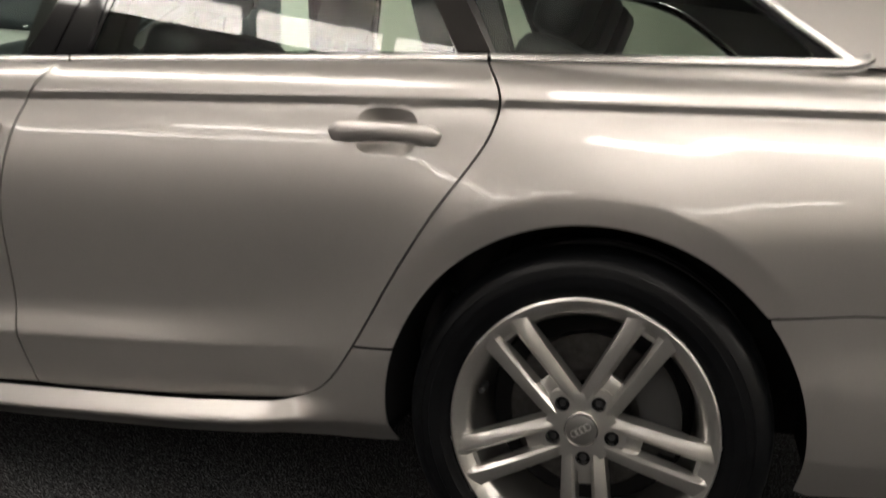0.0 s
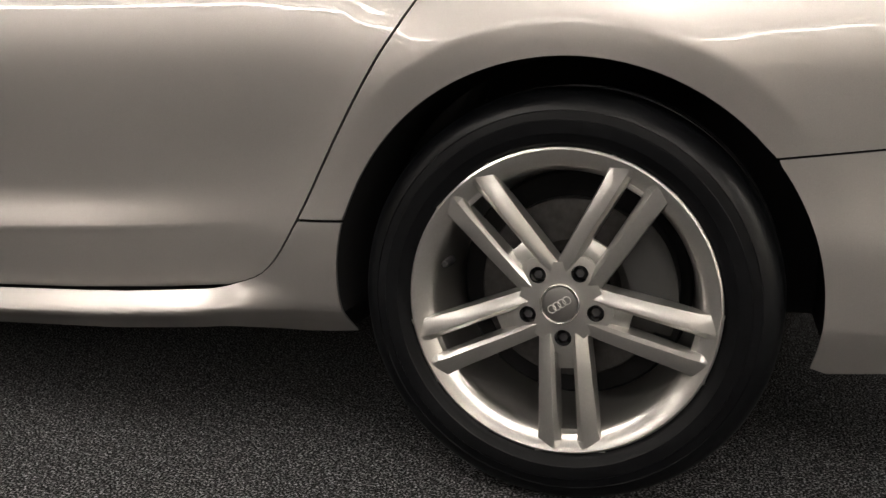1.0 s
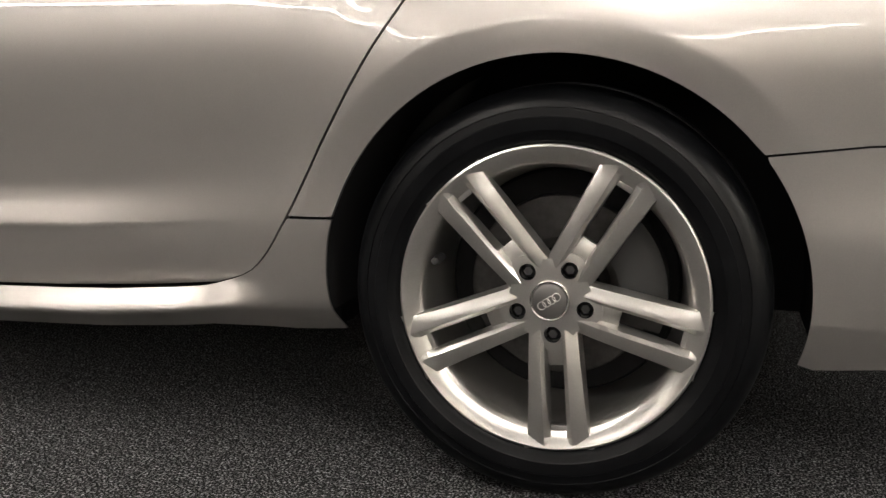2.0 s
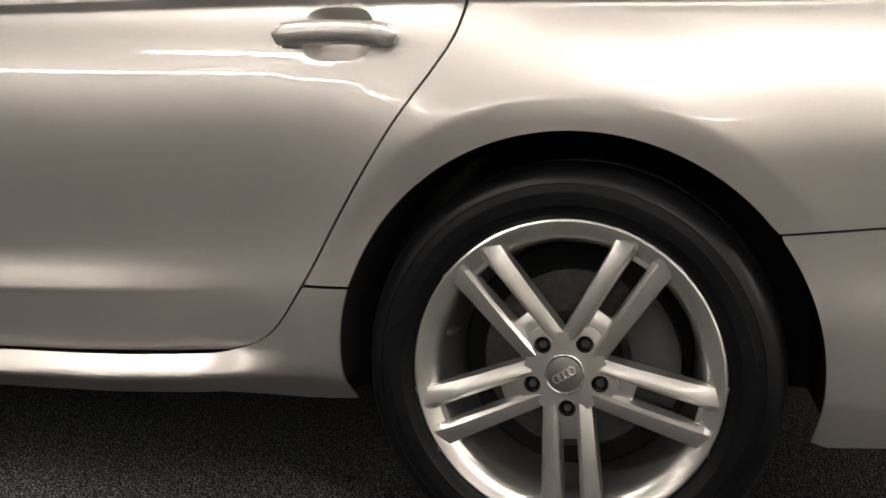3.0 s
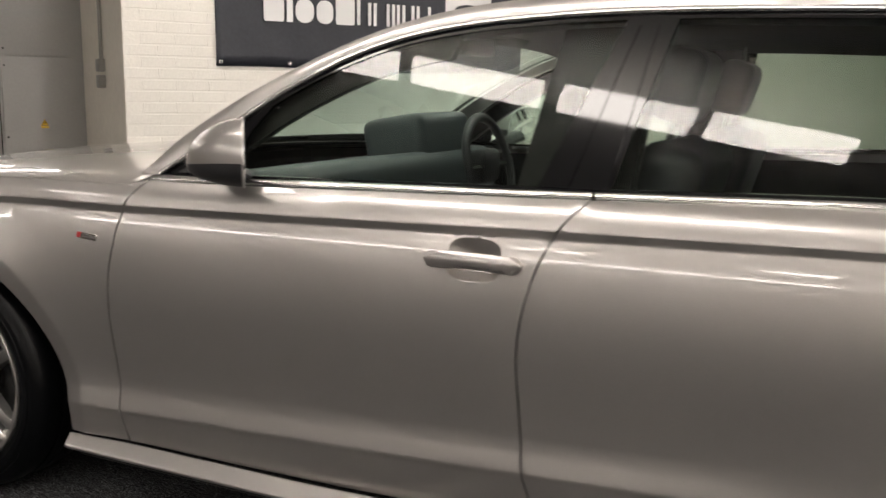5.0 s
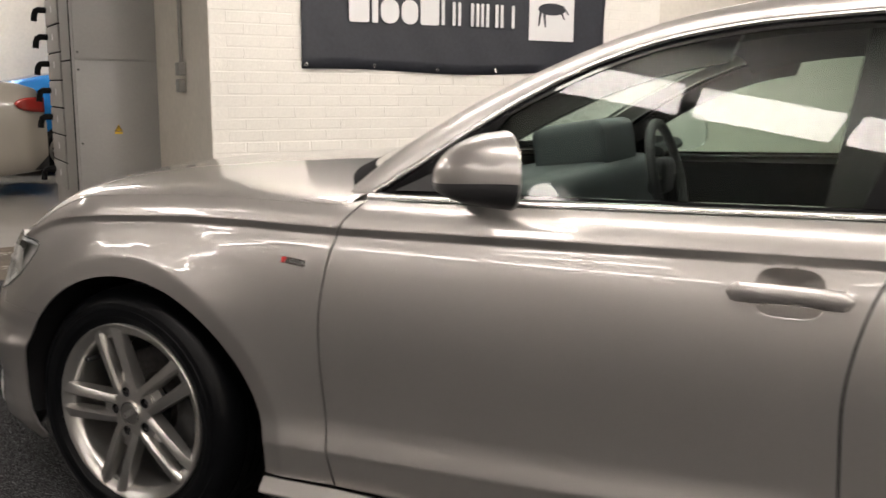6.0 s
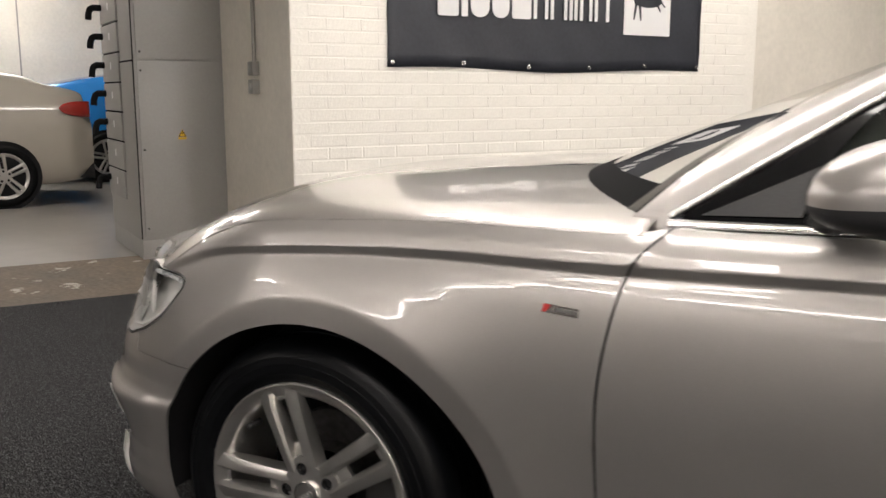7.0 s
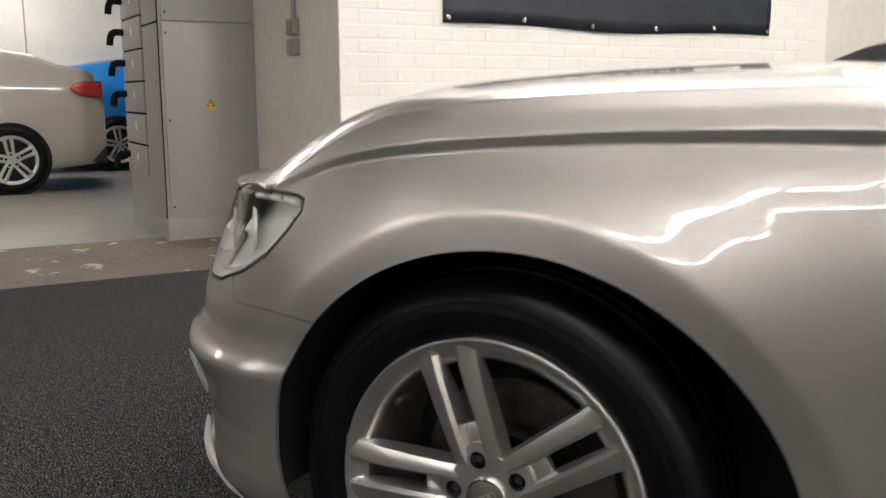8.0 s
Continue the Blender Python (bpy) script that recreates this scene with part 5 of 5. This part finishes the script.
def cabinet():
    a0, a1, b0, b1, top = -1.220, -0.566, 1.407, 2.50, 2.30
    ob = tagged(part("electrical_cabinet", room_box(a0, a1, b0, b1, 0.13, top, 0.003), CABINET), "tall grey steel electrical cabinet on the painted floor", "cabinet")
    part("plinth", room_box(a0 + 0.004, a1, b0 + 0.004, b1, -0.012, 0.13, 0.003), CABINET, ob)
    for z0, z1 in ((0.165, 1.362), (1.378, 2.27)):
        d = part("cabinet_door", room_box(a0 + 0.022, a1 - 0.012, b0 - 0.016, b0 + 0.001, z0, z1, 0.003), CABINET, ob, "grey steel cabinet door")
        for z in (z0 + 0.05, z1 - 0.06, (z0 + z1) / 2):
            for a in (a0 + 0.045, a1 - 0.035):
                bm = revolve([(0.0, -0.003), (0.006, -0.003), (0.008, 0.0)], 12)
                bmesh.ops.transform(bm, matrix=Matrix.Translation(room(a, b0 - 0.016, z)) @ Matrix.Rotation(math.atan2(U.y, U.x), 4, "Z"), verts=bm.verts)
                part("door_screw", bm, STEEL, d)
    part("door_edge", room_box(a1 - 0.010, a1 + 0.004, b0 - 0.012, b0 + 0.002, 0.14, 2.28, 0.001), SHADOW_GAP, ob)
    part("side_joint", room_box(a0 - 0.003, a0 + 0.006, b0 + 0.004, b1, 1.364, 1.376, 0.001), SHADOW_GAP, ob)
    part("side_joint", room_box(a0 - 0.003, a0 + 0.004, b0 - 0.003, b0 + 0.008, 0.14, 2.28, 0.001), SHADOW_GAP, ob)
    # switch units with black handles
    for i in range(9):
        z = 0.3775 + 0.2145 * i
        unit = part("switch_unit", room_box(a0 - 0.014, a0 + 0.002, 1.86, 2.49, z, z + 0.200, 0.003), CABINET, ob, "grey switch unit cover")
        part("unit_label", room_box(a0 - 0.016, a0 - 0.010, 2.13, 2.17, z + 0.09, z + 0.14, 0.001), WHITE, unit)
        part("unit_gap", room_box(a0 - 0.004, a0 + 0.003, 1.85, 2.495, z + 0.201, z + 0.2125, 0.001), SHADOW_GAP, unit)
        if i in (1,):
            continue
        pts = [room(a0 - 0.012, 2.42, z + 0.125), room(a0 - 0.075, 2.42, z + 0.125), room(a0 - 0.092, 2.42, z + 0.115), room(a0 - 0.104, 2.42, z + 0.085), room(a0 - 0.110, 2.42, z + 0.035)]
        part("switch_handle", tube(pts, 0.024, 8), SHADOW_GAP, unit, "black L-shaped switch handle")
    # warning sign
    tri = [(-0.030, -0.021), (0.030, -0.021), (0.0, 0.031)]
    for pts, off, mat, nm in ((tri, 0.0175, YELLOW, "warning_sign"), ([(x * 0.9, z * 0.9 - 0.001) for x, z in tri], 0.0182, GLOSS_BLACK, "sign_border"), ([(x * 0.66, z * 0.66 - 0.002) for x, z in tri], 0.0189, YELLOW, "sign_field"),
                              ([(0.002, 0.013), (-0.006, -0.003), (0.0, -0.002), (-0.003, -0.013), (0.007, 0.003), (0.001, 0.002)], 0.0196, GLOSS_BLACK, "sign_bolt"), ([(-0.028, -0.040), (0.028, -0.040), (0.028, -0.024), (-0.028, -0.024)], 0.0175, YELLOW, "sign_strip")):
        bm = bmesh.new()
        bm.faces.new([bm.verts.new(room(-0.914 + x, b0 - off, 0.870 + z)) for x, z in pts])
        part(nm, bm, mat, ob, "yellow warning sign" if nm == "warning_sign" else "")


cabinet()
for z0, z1 in ((1.260, 1.348), (1.146, 1.236)):
    sw = tagged(part("wall_switch", room_box(CORNER - 0.055, CORNER - 0.007, 0.56, 0.66, z0, z1, 0.008), SWITCH_GREY), "grey surface-mounted wall switch box", "switch", "wall switches")
    part("switch_rocker", room_box(CORNER - 0.061, CORNER - 0.053, 0.59, 0.63, z0 + 0.025, z1 - 0.025, 0.003), CABINET, sw)
pts = [room(CORNER - 0.024, 0.61, z) for z in (1.345, 1.7, 2.2, 2.7, CEIL)]
tagged(part("conduit", tube(pts, 0.013, 10), SWITCH_GREY), "grey conduit pipe down the wall to the switches", "pipe")


# ---- parked cars in the next bay ----
def parked_car(name, paint, a_axle, b_side, label, wheelbase=2.81, front_over=0.80, rear_over=0.88, width=1.82, turned=False, lift=0.0, lamps=True):
    """A saloon seen from its side; its nose points along -U, or +U when turned."""
    ob = tagged(new(name), label, "car")
    d = 1 if not turned else -1
    place = lambda l, w, z: room(a_axle + d * (-l), b_side + w, z - 0.012)   # l grows to the nose, w inward
    L0, L1 = -rear_over, wheelbase + front_over
    top_l = [L0, L0 + 0.04, L0 + 0.18, L0 + 0.42, L0 + 0.62, 0.55, 0.95, 1.35, 1.75, 2.15, 2.55, 2.9, 3.3, L1 - 0.15, L1]
    top_z = [0.86, 1.15 + lift, 1.20 + lift, 1.245 + lift, 1.34, 1.45, 1.48, 1.475, 1.45, 1.33, 1.10, 1.05, 0.98, 0.86, 0.66]
    belt = lambda l: interp(l, (L0, L0 + 0.1, 0.0, 1.5, 2.6, L1), (0.84, 1.04, 1.05, 1.01, 0.97, 0.66))
    n = 70
    rows = []
    for i in range(n + 1):
        l = L0 + (L1 - L0) * i / n
        zt, zb = interp(l, top_l, top_z), belt(l)
        zt = max(zt, zb + 0.004)
        end = 0.10 * (1 - ramp(l, L0, L0 + 0.35)) ** 2 + 0.22 * ramp(l, L1 - 0.5, L1) ** 2
        low = interp(l, (L0, L0 + 0.08, L0 + 0.6, L1 - 0.4, L1), (0.36, 0.27, 0.22, 0.2, 0.3))
        half = []
        for z, w in ((low, 0.06), (low + 0.05, 0.02), (0.50, 0.0), (0.66, 0.012), (0.80, 0.008), (zb - 0.08, 0.02), (zb, 0.06)):
            half.append((end + w, min(z, zb)))
        cab = zt - zb
        for k in (0.25, 0.5, 0.75, 0.93, 1.0):
            half.append((end + 0.06 + 0.30 * min(1.0, cab / 0.3) * k * 0.9 + (0.07 if k == 1 else 0), zb + cab * (k if k < 1 else 1.0)))
        half.append((width / 2, zt + 0.02 * min(1, cab / 0.1)))
        rows.append([place(l, w, z) for w, z in half] + [place(l, width - w, z) for w, z in half[::-1][1:]])
    body = part("body", grid_mesh(rows), paint, ob)
    for row in (rows[0], rows[-1]):
        bm = bmesh.new()
        bm.faces.new([bm.verts.new(p) for p in row])
        part("body_end", bm, paint, ob)
    # side windows, laid just proud of the upper body
    for l0, l1 in ((0.25, 0.95), (1.03, 2.0)):
        r = []
        for i in range(13):
            l = l0 + (l1 - l0) * i / 12
            zb, zt = belt(l) + 0.02, interp(l, top_l, top_z) - 0.06
            r.append([place(l, 0.06 + 0.27 * min(1.0, (interp(l, top_l, top_z) - belt(l)) / 0.3) * (z - belt(l)) / max(0.05, interp(l, top_l, top_z) - belt(l)) - 0.006, z) for z in (zb, (zb + zt) / 2, max(zt, zb + 0.005))])
        part("side_window", grid_mesh(r), GLOSS_BLACK, ob, "dark side window")
    for l in (0.0, wheelbase):
        for w, s2 in ((0.0, 1), (width, -1)):
            c = place(l, w, 0.33)
            m = Matrix.Translation((c.x, c.y, c.z)) @ Matrix.Rotation(math.atan2(U.y, U.x) + (0 if s2 > 0 else math.pi), 4, "Z")
            # A dark disc on the flank stands for the shaded wheel arch; nothing is cut.
            bm = revolve([(0.0, -0.003), (0.352, -0.003), (0.358, 0.03), (0.36, 0.2)], 48)
            bmesh.ops.transform(bm, matrix=m, verts=bm.verts)
            part("dark_arch", bm, SHADOW_GAP, ob)
            wh = part("wheel", RIM_MESH, None, ob, "silver alloy wheel", at=m @ Matrix.Translation((0, -0.016, 0)) @ Matrix.Rotation(0.5, 4, "Y") @ Matrix.Diagonal((0.96, 0.6, 0.96, 1)))
            part("tyre", TYRE_MESH, None, wh)
            alloy_parts(wh)
    if not lamps:
        return ob
    # tail lamp that wraps the corner, rear bumper insert
    lamp = []
    for i in range(9):
        f = i / 8
        l = L0 + 0.015 + 0.31 * f
        half = 0.082 * math.sqrt(max(0.01, 1 - f ** 2.6))
        hi, lo = 0.992 + 0.012 * f + half, 0.992 + 0.012 * f - half
        e = 0.10 * (1 - ramp(l, L0, L0 + 0.35)) ** 2
        lamp.append([place(l, e - 0.010 + 0.02 * abs(k - 0.5), lo + (hi - lo) * k) for k in (0.0, 0.25, 0.5, 0.75, 1.0)])
    thick(part("tail_lamp", grid_mesh(lamp), RED_LENS, ob, "red tail lamp"), 0.02)
    r = []
    for i in range(5):
        l = L0 + 0.0 + 0.16 * i / 4
        e = 0.10 * (1 - ramp(l, L0, L0 + 0.35)) ** 2
        r.append([place(l, e + 0.002, z) for z in (0.27 + 0.02 * i / 4, 0.44 - 0.16 * i / 4)])
    part("bumper_insert", grid_mesh(r), BLACK, ob, "black bumper insert")
    return ob


parked_car("white_car", WHITE_PAINT, -1.82, 5.05, "white coupe parked on the grey painted floor")
parked_car("blue_car", BLUE_PAINT, -0.40, 7.5, "bright blue car parked behind the white coupe", turned=True, lift=0.05, lamps=False)


# ---- bricks of the wall, each one proud of its joints ----
def brick_mesh(w, seed):
    rnd = random.Random(seed)
    bm = bmesh.new()
    d, e = 0.0004 + 0.0005 * rnd.random(), 0.003 + 0.006 * rnd.random()
    h = 0.072
    w -= 0.0085
    ring0 = [(-w / 2, 0), (w / 2, 0), (w / 2, h), (-w / 2, h)]
    ring1 = [(-w / 2 + 0.0004, e), (w / 2 - 0.0004, e), (w / 2 - 0.0004, h - e), (-w / 2 + 0.0004, h - e)]
    lo = [bm.verts.new((x, 0.0, z)) for x, z in ring0]
    hi = [bm.verts.new((x + rnd.uniform(-0.0003, 0.0003), -d - 0.0006 + rnd.uniform(-0.0006, 0.0006), z + rnd.uniform(-0.003, 0.003))) for x, z in ring1]
    bm.faces.new(hi)
    for i in range(4):
        bm.faces.new((lo[i], lo[(i + 1) % 4], hi[(i + 1) % 4], hi[i]))
    me = bpy.data.meshes.new("brick")
    bmesh.ops.recalc_face_normals(bm, faces=bm.faces)
    bm.to_mesh(me)
    bm.free()
    me.materials.append(BRICK)
    return me


BRICKS = [brick_mesh(0.232, k) for k in range(8)]
turn_u = math.atan2(U.y, U.x)
rnd = random.Random(4)
rest_v, rest_f = [], []
near = 0
for course in range(40):
    z = 0.004 + 0.0755 * course
    a = CORNER + (0.1065 if course % 2 == 0 else 0.219)
    while a + 0.107 < 3.19:
        if 0.80 < z < 2.02 and near < 300:
            b = part("brick", BRICKS[rnd.randrange(8)], None, wall_brick, at=Matrix.Translation(room(a, -0.0002, z)) @ Matrix.Rotation(turn_u, 4, "Z"))
            near += 1
        else:
            k = len(rest_v)
            for x, zz, off in ((-0.111, 0, 0), (0.111, 0, 0), (0.111, 0.072, 0), (-0.111, 0.072, 0), (-0.104, 0.007, 0.002), (0.104, 0.007, 0.002), (0.104, 0.065, 0.002), (-0.104, 0.065, 0.002)):
                rest_v.append(room(a + x, -off, z + zz))
            rest_f += [[k + 4, k + 5, k + 6, k + 7]] + [[k + i, k + (i + 1) % 4, k + 4 + (i + 1) % 4, k + 4 + i] for i in range(4)]
        a += 0.2245
tagged(part("brick_courses", mesh_of("brick_courses", rest_v, rest_f, smooth=False), BRICK, wall_brick), kind="stuff")
